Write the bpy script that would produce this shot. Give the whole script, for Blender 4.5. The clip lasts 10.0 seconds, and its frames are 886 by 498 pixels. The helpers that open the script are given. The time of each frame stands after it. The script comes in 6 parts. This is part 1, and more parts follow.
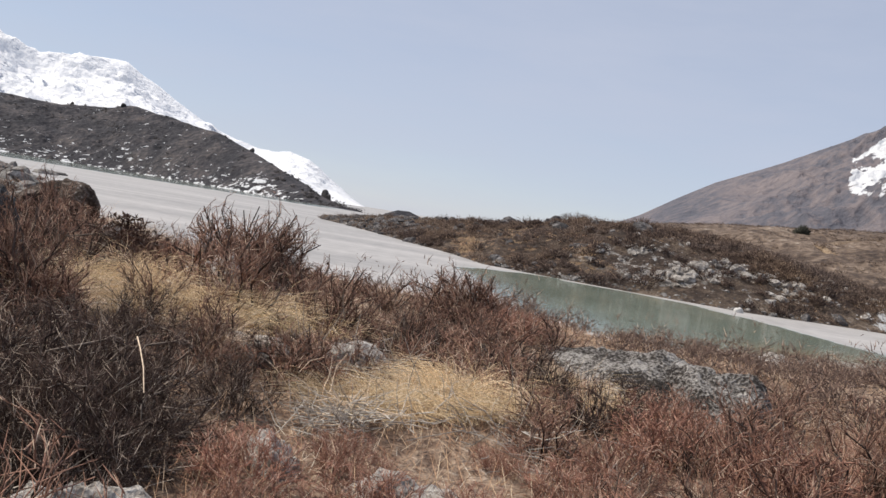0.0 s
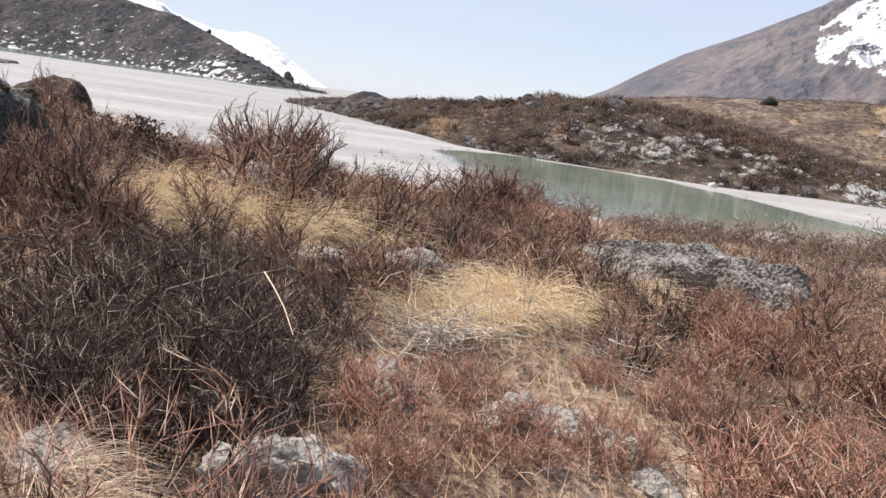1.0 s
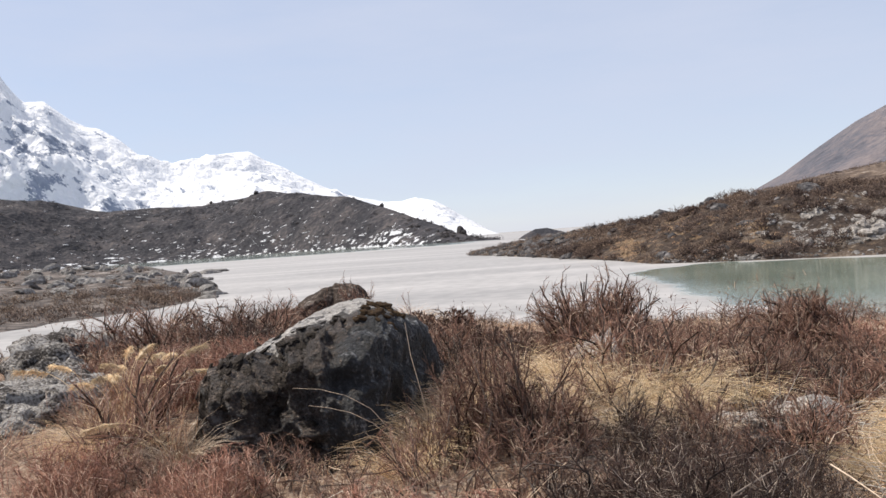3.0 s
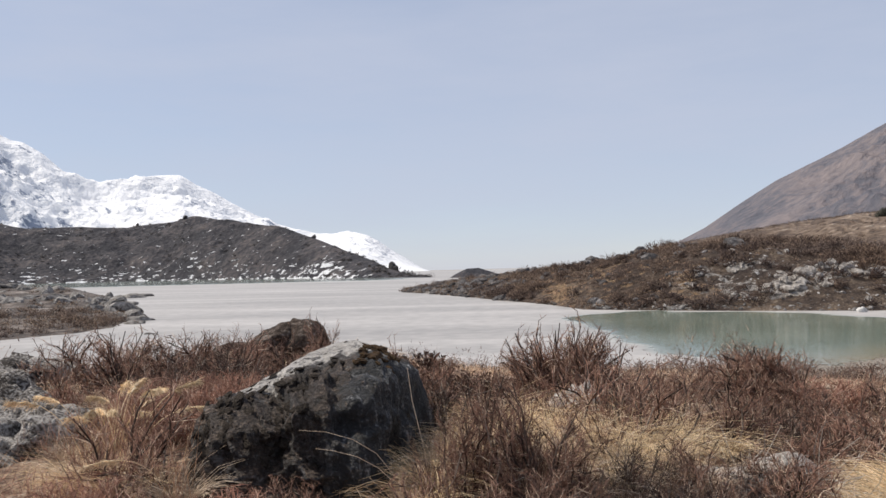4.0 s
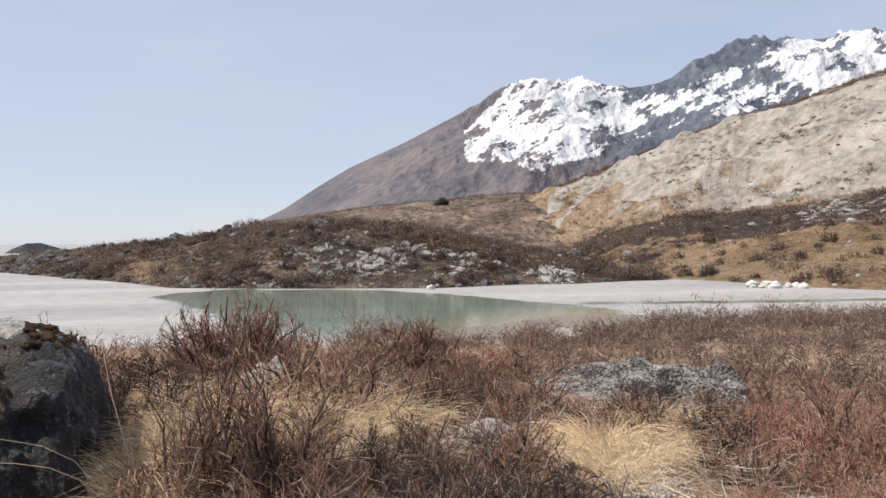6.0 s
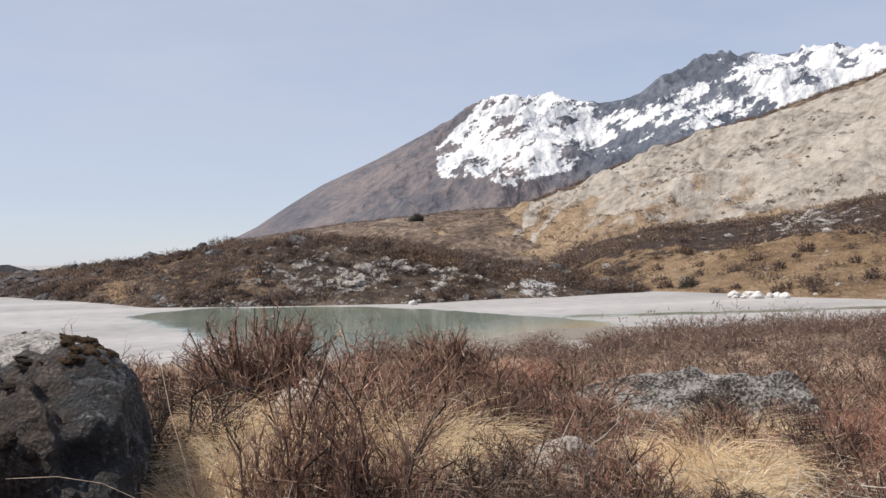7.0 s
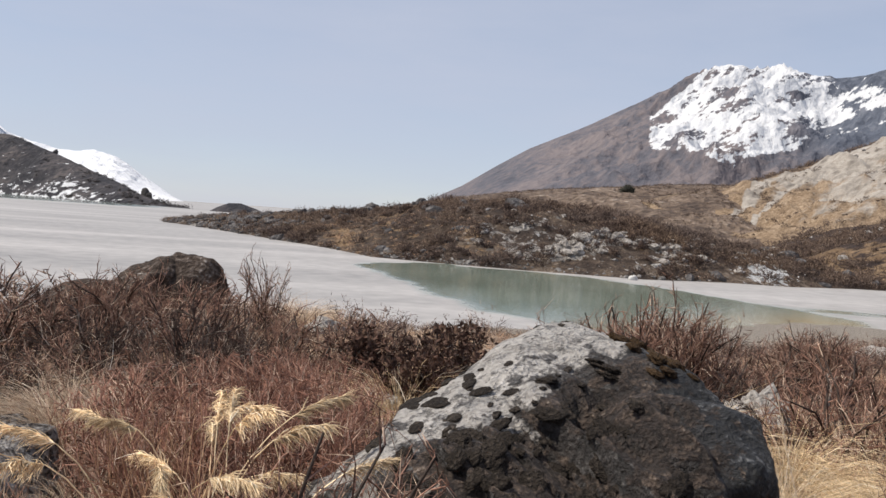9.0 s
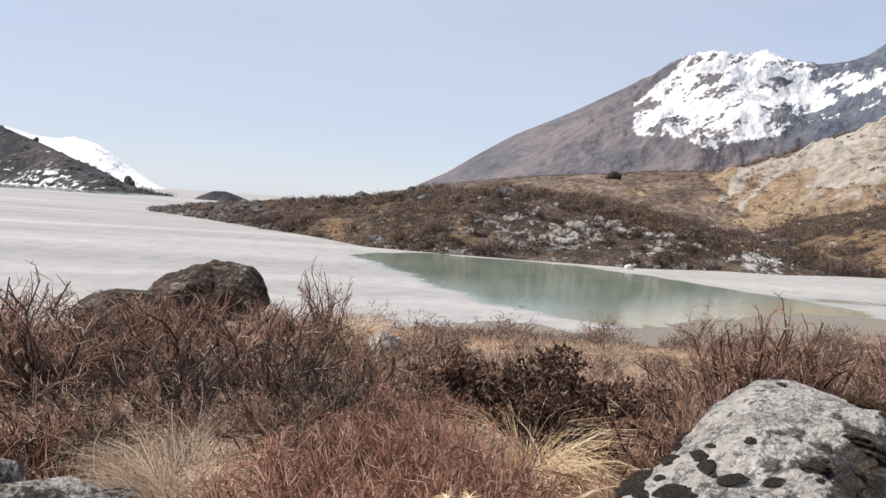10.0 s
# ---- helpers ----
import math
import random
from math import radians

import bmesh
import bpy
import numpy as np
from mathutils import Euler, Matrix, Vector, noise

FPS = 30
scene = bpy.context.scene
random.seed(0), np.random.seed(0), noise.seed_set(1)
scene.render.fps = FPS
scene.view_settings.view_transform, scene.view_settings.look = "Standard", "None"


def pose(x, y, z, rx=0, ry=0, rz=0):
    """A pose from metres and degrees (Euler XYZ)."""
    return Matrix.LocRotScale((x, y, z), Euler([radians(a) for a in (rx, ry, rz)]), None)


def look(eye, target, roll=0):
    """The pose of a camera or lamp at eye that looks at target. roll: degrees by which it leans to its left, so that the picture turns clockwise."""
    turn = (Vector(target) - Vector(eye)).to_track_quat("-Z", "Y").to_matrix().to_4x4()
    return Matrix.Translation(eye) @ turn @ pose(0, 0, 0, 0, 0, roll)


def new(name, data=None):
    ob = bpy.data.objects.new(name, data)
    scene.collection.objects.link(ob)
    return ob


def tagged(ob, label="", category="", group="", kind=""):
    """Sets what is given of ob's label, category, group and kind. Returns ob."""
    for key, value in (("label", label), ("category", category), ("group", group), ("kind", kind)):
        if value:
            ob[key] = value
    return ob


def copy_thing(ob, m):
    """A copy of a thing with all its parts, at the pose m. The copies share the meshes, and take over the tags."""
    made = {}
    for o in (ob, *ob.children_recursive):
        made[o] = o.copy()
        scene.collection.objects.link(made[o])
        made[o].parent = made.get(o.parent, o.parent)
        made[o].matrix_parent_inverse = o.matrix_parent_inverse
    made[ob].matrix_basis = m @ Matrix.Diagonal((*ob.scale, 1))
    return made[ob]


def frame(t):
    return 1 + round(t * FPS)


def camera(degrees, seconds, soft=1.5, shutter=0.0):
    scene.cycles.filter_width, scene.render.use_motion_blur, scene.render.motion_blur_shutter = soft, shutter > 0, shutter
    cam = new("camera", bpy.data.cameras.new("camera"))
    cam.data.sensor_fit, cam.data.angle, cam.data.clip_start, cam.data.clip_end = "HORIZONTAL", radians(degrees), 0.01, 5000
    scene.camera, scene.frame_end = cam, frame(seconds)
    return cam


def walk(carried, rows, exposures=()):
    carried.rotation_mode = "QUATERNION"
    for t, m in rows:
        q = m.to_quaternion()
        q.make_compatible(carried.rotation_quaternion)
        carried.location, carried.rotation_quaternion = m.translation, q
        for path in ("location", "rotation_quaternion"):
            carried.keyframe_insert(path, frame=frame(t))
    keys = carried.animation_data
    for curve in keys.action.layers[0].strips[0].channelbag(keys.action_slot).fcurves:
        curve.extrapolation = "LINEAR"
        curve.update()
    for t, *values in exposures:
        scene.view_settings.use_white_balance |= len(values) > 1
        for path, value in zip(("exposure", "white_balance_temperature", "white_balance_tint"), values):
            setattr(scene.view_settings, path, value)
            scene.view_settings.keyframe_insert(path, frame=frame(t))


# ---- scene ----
cam = camera(56.0, 10.0)
PATH = [  # seconds, eye, aim, roll
    (0, (4.393, 1.153, 4.063), (4.317, 3.151, 3.99), 9.1),
    (0.5, (4.129, 1.261, 4.038), (4.029, 3.236, 3.733), 6.2),
    (1, (3.607, 1.341, 4.13), (3.648, 3.311, 3.787), 7.8),
    (1.2, (3.482, 1.402, 4.158), (3.552, 3.375, 3.836), 7.8),
    (1.5, (3.309, 1.589, 4.157), (3.363, 3.569, 3.886), 5.7),
    (2, (2.827, 1.643, 4.206), (2.511, 3.588, 3.865), -2.2),
    (2.5, (2.48, 1.327, 4.257), (2.032, 3.269, 4.094), -4.0),
    (2.7, (2.313, 1.153, 4.336), (1.899, 3.108, 4.248), -4.6),
    (3.8, (1.567, 0.799, 4.561), (1.239, 2.772, 4.577), -2.0),
    (4, (1.507, 0.742, 4.564), (1.267, 2.727, 4.612), -1.5),
    (4.5, (1.288, 0.504, 4.597), (1.253, 2.502, 4.664), 0.1),
    (5, (0.811, 0.849, 4.456), (0.953, 2.844, 4.459), -1.3),
    (5.5, (0.535, 1.27, 4.509), (0.927, 3.231, 4.48), -0.8),
    (6, (0.501, 1.598, 4.465), (1.231, 3.46, 4.448), -0.2),
    (6.2, (0.468, 1.808, 4.413), (1.258, 3.645, 4.378), -1.4),
    (7.3, (-0.213, 2.782, 4.331), (0.56, 4.627, 4.368), -0.4),
    (7.5, (-0.421, 2.855, 4.337), (0.232, 4.745, 4.33), 3.3),
    (8, (-0.783, 3.179, 4.371), (-0.294, 5.116, 4.29), 3.1),
    (8.5, (-1.164, 3.557, 4.437), (-0.821, 5.526, 4.392), 3.6),
    (9, (-1.593, 3.999, 4.441), (-1.257, 5.969, 4.366), 3.9),
    (9.5, (-2.13, 4.612, 4.375), (-1.818, 6.582, 4.23), 5.3),
    (10, (-2.411, 4.816, 4.616), (-2.037, 6.777, 4.512), 3.7),
]
walk(cam, [(t, look(eye, aim, roll)) for t, eye, aim, roll in PATH], exposures=((0.0, -0.12), (0.5, -0.02), (1.0, 0.28), (1.5, 0.2), (2.0, 0.05), (2.5, 0.18), (3.8, -0.05), (4.5, -0.2), (5.0, -0.15), (5.5, 0.02), (6.0, 0.05), (7.5, -0.09), (9.0, -0.13), (10.0, 0.12)))

# ---- world and sun ----
SUN_AZ, SUN_EL = -82.0, 55.0          # degrees from +y (negative: towards -x), and above the horizon
world = bpy.data.worlds.new("sky")
scene.world = world
world.use_nodes = True
wn = world.node_tree
sky = wn.nodes.new("ShaderNodeTexSky")
sky.sky_type, sky.sun_disc = "NISHITA", False
sky.sun_elevation, sky.sun_rotation = radians(SUN_EL), radians(SUN_AZ)
sky.altitude, sky.air_density, sky.dust_density, sky.ozone_density = 3500.0, 1.3, 3.0, 1.0
veil = wn.nodes.new("ShaderNodeMix")          # thin high haze over the whole sky
veil.data_type = "RGBA"
veil.inputs[0].default_value = 0.72
veil.inputs[7].default_value = (4.60, 4.94, 5.98, 1)
wn.links.new(sky.outputs[0], veil.inputs[6])
way = wn.nodes.new("ShaderNodeTexCoord")
drawn = wn.nodes.new("ShaderNodeMapping")
drawn.inputs["Rotation"].default_value, drawn.inputs["Scale"].default_value = (0.35, 0.5, 0.3), (1.0, 1.6, 5.0)
wn.links.new(way.outputs["Generated"], drawn.inputs[0])
wisp = wn.nodes.new("ShaderNodeTexNoise")
wisp.inputs["Scale"].default_value, wisp.inputs["Detail"].default_value, wisp.inputs["Roughness"].default_value = 1.6, 6.0, 0.6
wn.links.new(drawn.outputs[0], wisp.inputs["Vector"])
thin = wn.nodes.new("ShaderNodeMapRange")
thin.inputs["From Min"].default_value, thin.inputs["From Max"].default_value = 0.3, 0.7
thin.inputs["To Min"].default_value, thin.inputs["To Max"].default_value = 0.60, 0.87
wn.links.new(wisp.outputs[0], thin.inputs["Value"])
wn.links.new(thin.outputs[0], veil.inputs[0])
wn.links.new(veil.outputs[2], wn.nodes["Background"].inputs[0])
wn.nodes["Background"].inputs[1].default_value = 0.13

sun = new("sun", bpy.data.lights.new("sun", "SUN"))
sun.data.energy, sun.data.angle, sun.data.color = 5.0, radians(0.6), (1.0, 0.915, 0.80)
sa, se = radians(SUN_AZ), radians(SUN_EL)
sun.matrix_world = look((300 * math.sin(sa) * math.cos(se), 300 * math.cos(sa) * math.cos(se), 300 * math.sin(se)), (0, 0, 0))

# ---- material helpers ----


def shade(name, rough=0.9, spec=0.2):
    m = bpy.data.materials.new(name)
    m.use_nodes = True
    b = m.node_tree.nodes["Principled BSDF"]
    b.inputs["Roughness"].default_value = rough
    b.inputs["Specular IOR Level"].default_value = spec
    return m, m.node_tree, b


def node(nt, kind, **values):
    n = nt.nodes.new(kind)
    for key, value in values.items():
        slot = n.inputs[key.replace("_", " ")]
        if isinstance(value, bpy.types.NodeSocket):
            nt.links.new(value, slot)
        else:
            slot.default_value = value
    return n


def maths(nt, op, a, b=0.0, c=0.0, clamp=False):
    n = nt.nodes.new("ShaderNodeMath")
    n.operation, n.use_clamp = op, clamp
    for slot, value in zip(n.inputs, (a, b, c)):
        if isinstance(value, bpy.types.NodeSocket):
            nt.links.new(value, slot)
        else:
            slot.default_value = value
    return n.outputs[0]


def coords(nt, stretch=(1, 1, 1)):
    g = nt.nodes.new("ShaderNodeNewGeometry")
    mp = nt.nodes.new("ShaderNodeMapping")
    mp.inputs["Scale"].default_value = stretch
    nt.links.new(g.outputs["Position"], mp.inputs["Vector"])
    return mp.outputs[0]


def grain(nt, vec, scale, detail=6.0, lo=0.32, hi=0.68, rough=0.55):
    n = node(nt, "ShaderNodeTexNoise", Vector=vec, Scale=scale, Detail=detail, Roughness=rough)
    r = node(nt, "ShaderNodeMapRange", Value=n.outputs[0], From_Min=lo, From_Max=hi)
    return r.outputs[0]


def ramp(nt, fac, stops):
    r = nt.nodes.new("ShaderNodeValToRGB")
    e = r.color_ramp.elements
    while len(e) < len(stops):
        e.new(0.5)
    for el, (p, c) in zip(e, stops):
        el.position, el.color = p, (*c, 1)
    nt.links.new(fac, r.inputs[0])
    return r.outputs[0]


def blend(nt, fac, a, b, mode="MIX"):
    n = nt.nodes.new("ShaderNodeMix")
    n.data_type, n.blend_type = "RGBA", mode
    for slot, value in ((n.inputs[0], fac), (n.inputs[6], a), (n.inputs[7], b)):
        if isinstance(value, bpy.types.NodeSocket):
            nt.links.new(value, slot)
        else:
            slot.default_value = value if isinstance(value, float) else (*value, 1)
    return n.outputs[2]


def relief(nt, b, height, strength, distance):
    n = node(nt, "ShaderNodeBump", Height=height, Strength=strength, Distance=distance)
    nt.links.new(n.outputs[0], b.inputs["Normal"])


def attribute(nt, name):
    a = nt.nodes.new("ShaderNodeAttribute")
    a.attribute_name = name
    return a.outputs["Fac"]


def earthy(name, stops, s1, s2, part=0.5, bump=0.5, depth=0.05, rough=0.92, stretch=(1, 1, 1)):
    """Two scales of noise through one colour ramp, with relief from the finer one."""
    m, nt, b = shade(name, rough)
    v = coords(nt, stretch)
    big, fine = grain(nt, v, s1), grain(nt, v, s2)
    mix = maths(nt, "ADD", maths(nt, "MULTIPLY", big, 1 - part), maths(nt, "MULTIPLY", fine, part))
    nt.links.new(ramp(nt, mix, stops), b.inputs["Base Color"])
    relief(nt, b, fine, bump, depth)
    return m


def stalky(name, dark, light, odd, rough=0.8):
    """Twigs and blades: each piece takes its own tone, each plant its own tint."""
    m, nt, b = shade(name, rough, 0.25)
    g = nt.nodes.new("ShaderNodeNewGeometry")
    o = nt.nodes.new("ShaderNodeObjectInfo")
    col = ramp(nt, g.outputs["Random Per Island"], ((0.0, dark), (0.55, light), (0.80, light), (1.0, odd)))
    v = coords(nt)
    fine = grain(nt, v, 45.0, 3.0)
    tone = maths(nt, "MULTIPLY_ADD", o.outputs["Random"], 0.5, 0.7)
    tone = maths(nt, "MULTIPLY", tone, maths(nt, "MULTIPLY_ADD", fine, 0.5, 0.75))
    hue = node(nt, "ShaderNodeHueSaturation", Color=col, Value=tone)
    nt.links.new(hue.outputs[0], b.inputs["Base Color"])
    return m


# ---- materials ----
def soil_material():
    """Dry litter and sand on the bank, grey silt at the waterline."""
    m, nt, b = shade("dry_soil", 0.92)
    v = coords(nt)
    big, fine = grain(nt, v, 0.7), grain(nt, v, 11.0)
    dry = ramp(nt, maths(nt, "ADD", maths(nt, "MULTIPLY", big, 0.5), maths(nt, "MULTIPLY", fine, 0.5)),
               ((0.0, (0.085, 0.055, 0.041)), (0.4, (0.225, 0.150, 0.108)), (0.65, (0.40, 0.295, 0.215)), (1.0, (0.60, 0.50, 0.42))))
    silt = ramp(nt, fine, ((0.0, (0.17, 0.145, 0.12)), (0.5, (0.30, 0.265, 0.225)), (1.0, (0.42, 0.38, 0.33))))
    split = nt.nodes.new("ShaderNodeSeparateXYZ")
    nt.links.new(v, split.inputs[0])
    level = maths(nt, "MULTIPLY_ADD", big, 0.35, split.outputs[2])
    shore = node(nt, "ShaderNodeMapRange", Value=level, From_Min=0.85, From_Max=0.45).outputs[0]
    nt.links.new(blend(nt, shore, dry, silt), b.inputs["Base Color"])
    relief(nt, b, fine, 1.0, 0.08)
    return m


soil = soil_material()
def zoned(name, ground_stops, zones, s1, s2, bump=1.0, depth=0.6):
    """Bare ground with named covers that the mesh carries as attributes, their edges broken up by noise."""
    m, nt, b = shade(name, 0.93)
    v = coords(nt)
    big, fine, tiny = grain(nt, v, s1), grain(nt, v, s2), grain(nt, v, s2 * 4.5, 4.0)
    both = maths(nt, "ADD", maths(nt, "MULTIPLY", fine, 0.55), maths(nt, "MULTIPLY", tiny, 0.45))
    col = ramp(nt, maths(nt, "ADD", maths(nt, "MULTIPLY", big, 0.4), maths(nt, "MULTIPLY", both, 0.6)), ground_stops)
    for k, (cover, stops) in enumerate(zones):
        edge = grain(nt, coords(nt, (1 + 0.13 * k, 1 - 0.1 * k, 1.0)), s2 * (0.45 + 0.1 * k), 10.0, 0.3, 0.7, 0.68)
        mask = maths(nt, "ADD", attribute(nt, cover), maths(nt, "MULTIPLY_ADD", edge, 1.3, -0.65))
        mask = node(nt, "ShaderNodeMapRange", Value=mask, From_Min=0.40, From_Max=0.60).outputs[0]
        col = blend(nt, mask, col, ramp(nt, both, stops))
    nt.links.new(col, b.inputs["Base Color"])
    relief(nt, b, both, bump, depth)
    return m


HEATH = ((0.0, (0.026, 0.019, 0.018)), (0.5, (0.066, 0.047, 0.040)), (1.0, (0.135, 0.098, 0.080)))
SCREE = ((0.0, (0.07, 0.062, 0.056)), (0.40, (0.27, 0.25, 0.23)), (0.7, (0.50, 0.475, 0.445)), (1.0, (0.72, 0.695, 0.665)))
OCHRE = ((0.0, (0.14, 0.088, 0.052)), (0.5, (0.32, 0.215, 0.125)), (1.0, (0.50, 0.375, 0.24)))
OLD_SNOW = ((0.0, (0.60, 0.61, 0.62)), (1.0, (0.74, 0.745, 0.75)))
bank_earth = zoned("bank_earth", ((0.0, (0.026, 0.020, 0.019)), (0.42, (0.075, 0.056, 0.046)), (0.64, (0.155, 0.115, 0.086)), (0.82, (0.30, 0.24, 0.185)), (1.0, (0.52, 0.47, 0.42))), (("ochre", OCHRE), ("scree", SCREE), ("heath", HEATH), ("snow", OLD_SNOW)), 0.16, 1.2)
ochre_earth = zoned("ochre_slope", ((0.0, (0.09, 0.058, 0.038)), (0.35, (0.22, 0.145, 0.085)), (0.65, (0.37, 0.26, 0.16)), (1.0, (0.52, 0.42, 0.31))), (("heath", HEATH), ("scree", SCREE)), 0.06, 0.7, 1.0, 0.8)
spit_earth = earthy("stony_spit", ((0.0, (0.03, 0.027, 0.026)), (0.45, (0.10, 0.085, 0.078)), (0.75, (0.2, 0.17, 0.15)), (1.0, (0.36, 0.33, 0.31))), 0.07, 0.6, 0.6, 1.0, 0.5)
plateau_earth = earthy("grassy_plateau", ((0.0, (0.05, 0.038, 0.033)), (0.35, (0.12, 0.088, 0.069)), (0.6, (0.195, 0.146, 0.112)), (0.85, (0.29, 0.225, 0.175)), (1.0, (0.42, 0.37, 0.31))), 0.05, 0.4, 0.5, 1.0, 1.5)


def moraine_material():
    m, nt, b = shade("pale_moraine", 0.95)
    v = coords(nt)
    big, fine, streak = grain(nt, v, 0.018), grain(nt, v, 0.35), grain(nt, coords(nt, (1, 1, 0.2)), 0.06)
    sand = ramp(nt, maths(nt, "ADD", maths(nt, "MULTIPLY", fine, 0.5), maths(nt, "MULTIPLY", streak, 0.5)),
                ((0.0, (0.11, 0.098, 0.086)), (0.30, (0.255, 0.23, 0.203)), (0.55, (0.36, 0.328, 0.29)), (1.0, (0.49, 0.455, 0.41))))
    brush = ramp(nt, maths(nt, "ADD", maths(nt, "MULTIPLY", fine, 0.55), maths(nt, "MULTIPLY", grain(nt, v, 0.07, 8.0), 0.45)), ((0.0, (0.032, 0.026, 0.023)), (0.42, (0.09, 0.067, 0.053)), (0.66, (0.20, 0.148, 0.106)), (1.0, (0.34, 0.27, 0.20))))
    tan_grass = ramp(nt, maths(nt, "ADD", maths(nt, "MULTIPLY", fine, 0.5), maths(nt, "MULTIPLY", grain(nt, v, 1.6, 6.0), 0.5)), ((0.0, (0.085, 0.060, 0.042)), (0.45, (0.235, 0.168, 0.11)), (1.0, (0.43, 0.335, 0.235))))
    brush = blend(nt, attribute(nt, "grass"), brush, tan_grass)
    cover = maths(nt, "ADD", attribute(nt, "cover"), maths(nt, "MULTIPLY_ADD", maths(nt, "ADD", maths(nt, "MULTIPLY", big, 0.3), maths(nt, "MULTIPLY", grain(nt, coords(nt, (1, 1, 0.35)), 0.12, 12.0, 0.3, 0.7, 0.68), 0.7)), 1.4, -0.7))
    cover = node(nt, "ShaderNodeMapRange", Value=cover, From_Min=0.36, From_Max=0.66).outputs[0]
    nt.links.new(blend(nt, cover, sand, brush), b.inputs["Base Color"])
    relief(nt, b, maths(nt, "ADD", fine, grain(nt, v, 1.3, 8.0)), 0.6, 0.6)
    return m


def slanted(nt, bearing, slope, along, across):
    """Coordinates on a face seen along a bearing, drawn out along bands that rise at a slope (degrees)."""
    g = nt.nodes.new("ShaderNodeNewGeometry")
    s = nt.nodes.new("ShaderNodeSeparateXYZ")
    nt.links.new(g.outputs["Position"], s.inputs[0])
    bx, by, cs, sn = math.cos(radians(bearing)), -math.sin(radians(bearing)), math.cos(radians(slope)), math.sin(radians(slope))
    lateral = maths(nt, "ADD", maths(nt, "MULTIPLY", s.outputs[0], bx), maths(nt, "MULTIPLY", s.outputs[1], by))
    u = maths(nt, "ADD", maths(nt, "MULTIPLY", lateral, cs * along), maths(nt, "MULTIPLY", s.outputs[2], sn * along))
    w = maths(nt, "ADD", maths(nt, "MULTIPLY", lateral, -sn * across), maths(nt, "MULTIPLY", s.outputs[2], cs * across))
    n = nt.nodes.new("ShaderNodeCombineXYZ")
    nt.links.new(u, n.inputs[0])
    nt.links.new(w, n.inputs[1])
    return n.outputs[0]


def snowy(name, rock_stops, scale, fine_scale, spread=0.7, layer=1.3, depth=6.0, tilt=(1, 1, 1), bands=None, white=(0.65, 0.665, 0.69), slate=False):
    """Bare ground with snow where the mesh carries it, broken up by noise."""
    m, nt, b = shade(name, 0.9)
    v = coords(nt, tilt)
    big, fine = grain(nt, v, scale, 9.0), grain(nt, v, fine_scale, 6.0)
    rock = ramp(nt, maths(nt, "ADD", maths(nt, "MULTIPLY", big, 0.5), maths(nt, "MULTIPLY", fine, 0.5)), rock_stops)
    if slate:          # cold grey rock where the mesh carries it
        rock = blend(nt, attribute(nt, "slate"), rock, ramp(nt, maths(nt, "ADD", maths(nt, "MULTIPLY", big, 0.5), maths(nt, "MULTIPLY", fine, 0.5)), ((0.0, (0.045, 0.055, 0.078)), (0.5, (0.105, 0.120, 0.155)), (1.0, (0.20, 0.215, 0.25)))))
    drift = grain(nt, coords(nt, (1, 1, layer)), scale * 3.2, 10.0, 0.25, 0.75, 0.66)
    if bands:
        drift = maths(nt, "ADD", maths(nt, "MULTIPLY", grain(nt, slanted(nt, *bands), scale * 2.0, 12.0, 0.28, 0.72, 0.68), 0.78), maths(nt, "MULTIPLY", grain(nt, v, scale * 8.0, 8.0, 0.3, 0.7, 0.7), 0.22))
    cover = maths(nt, "ADD", attribute(nt, "snow"), maths(nt, "MULTIPLY_ADD", drift, spread, -0.5 * spread))
    cover = node(nt, "ShaderNodeMapRange", Value=cover, From_Min=0.47, From_Max=0.55).outputs[0]
    nt.links.new(blend(nt, cover, rock, white), b.inputs["Base Color"])
    relief(nt, b, maths(nt, "ADD", big, maths(nt, "MULTIPLY", fine, 0.4)), 0.8, depth)
    return m


moraine_pale = moraine_material()
# brown rock with a lilac-blue cast, distance haze painted into the stops
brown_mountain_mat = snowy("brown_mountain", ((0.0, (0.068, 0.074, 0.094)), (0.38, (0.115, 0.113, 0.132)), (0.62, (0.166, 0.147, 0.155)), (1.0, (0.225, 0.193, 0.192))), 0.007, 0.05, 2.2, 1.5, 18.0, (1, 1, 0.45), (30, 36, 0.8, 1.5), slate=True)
# rib rock is paled and blued: aerial haze put into its colour
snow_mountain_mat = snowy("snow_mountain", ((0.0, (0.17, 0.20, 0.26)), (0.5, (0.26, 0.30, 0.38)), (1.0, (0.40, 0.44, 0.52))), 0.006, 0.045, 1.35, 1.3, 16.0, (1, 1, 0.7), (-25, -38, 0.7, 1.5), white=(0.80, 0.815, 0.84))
dark_hill_mat = snowy("dark_moraine", ((0.0, (0.013, 0.014, 0.0175)), (0.42, (0.037, 0.0365, 0.043)), (0.7, (0.074, 0.067, 0.070)), (1.0, (0.145, 0.125, 0.115))), 0.03, 0.25, 1.7, 3.5, 4.0)


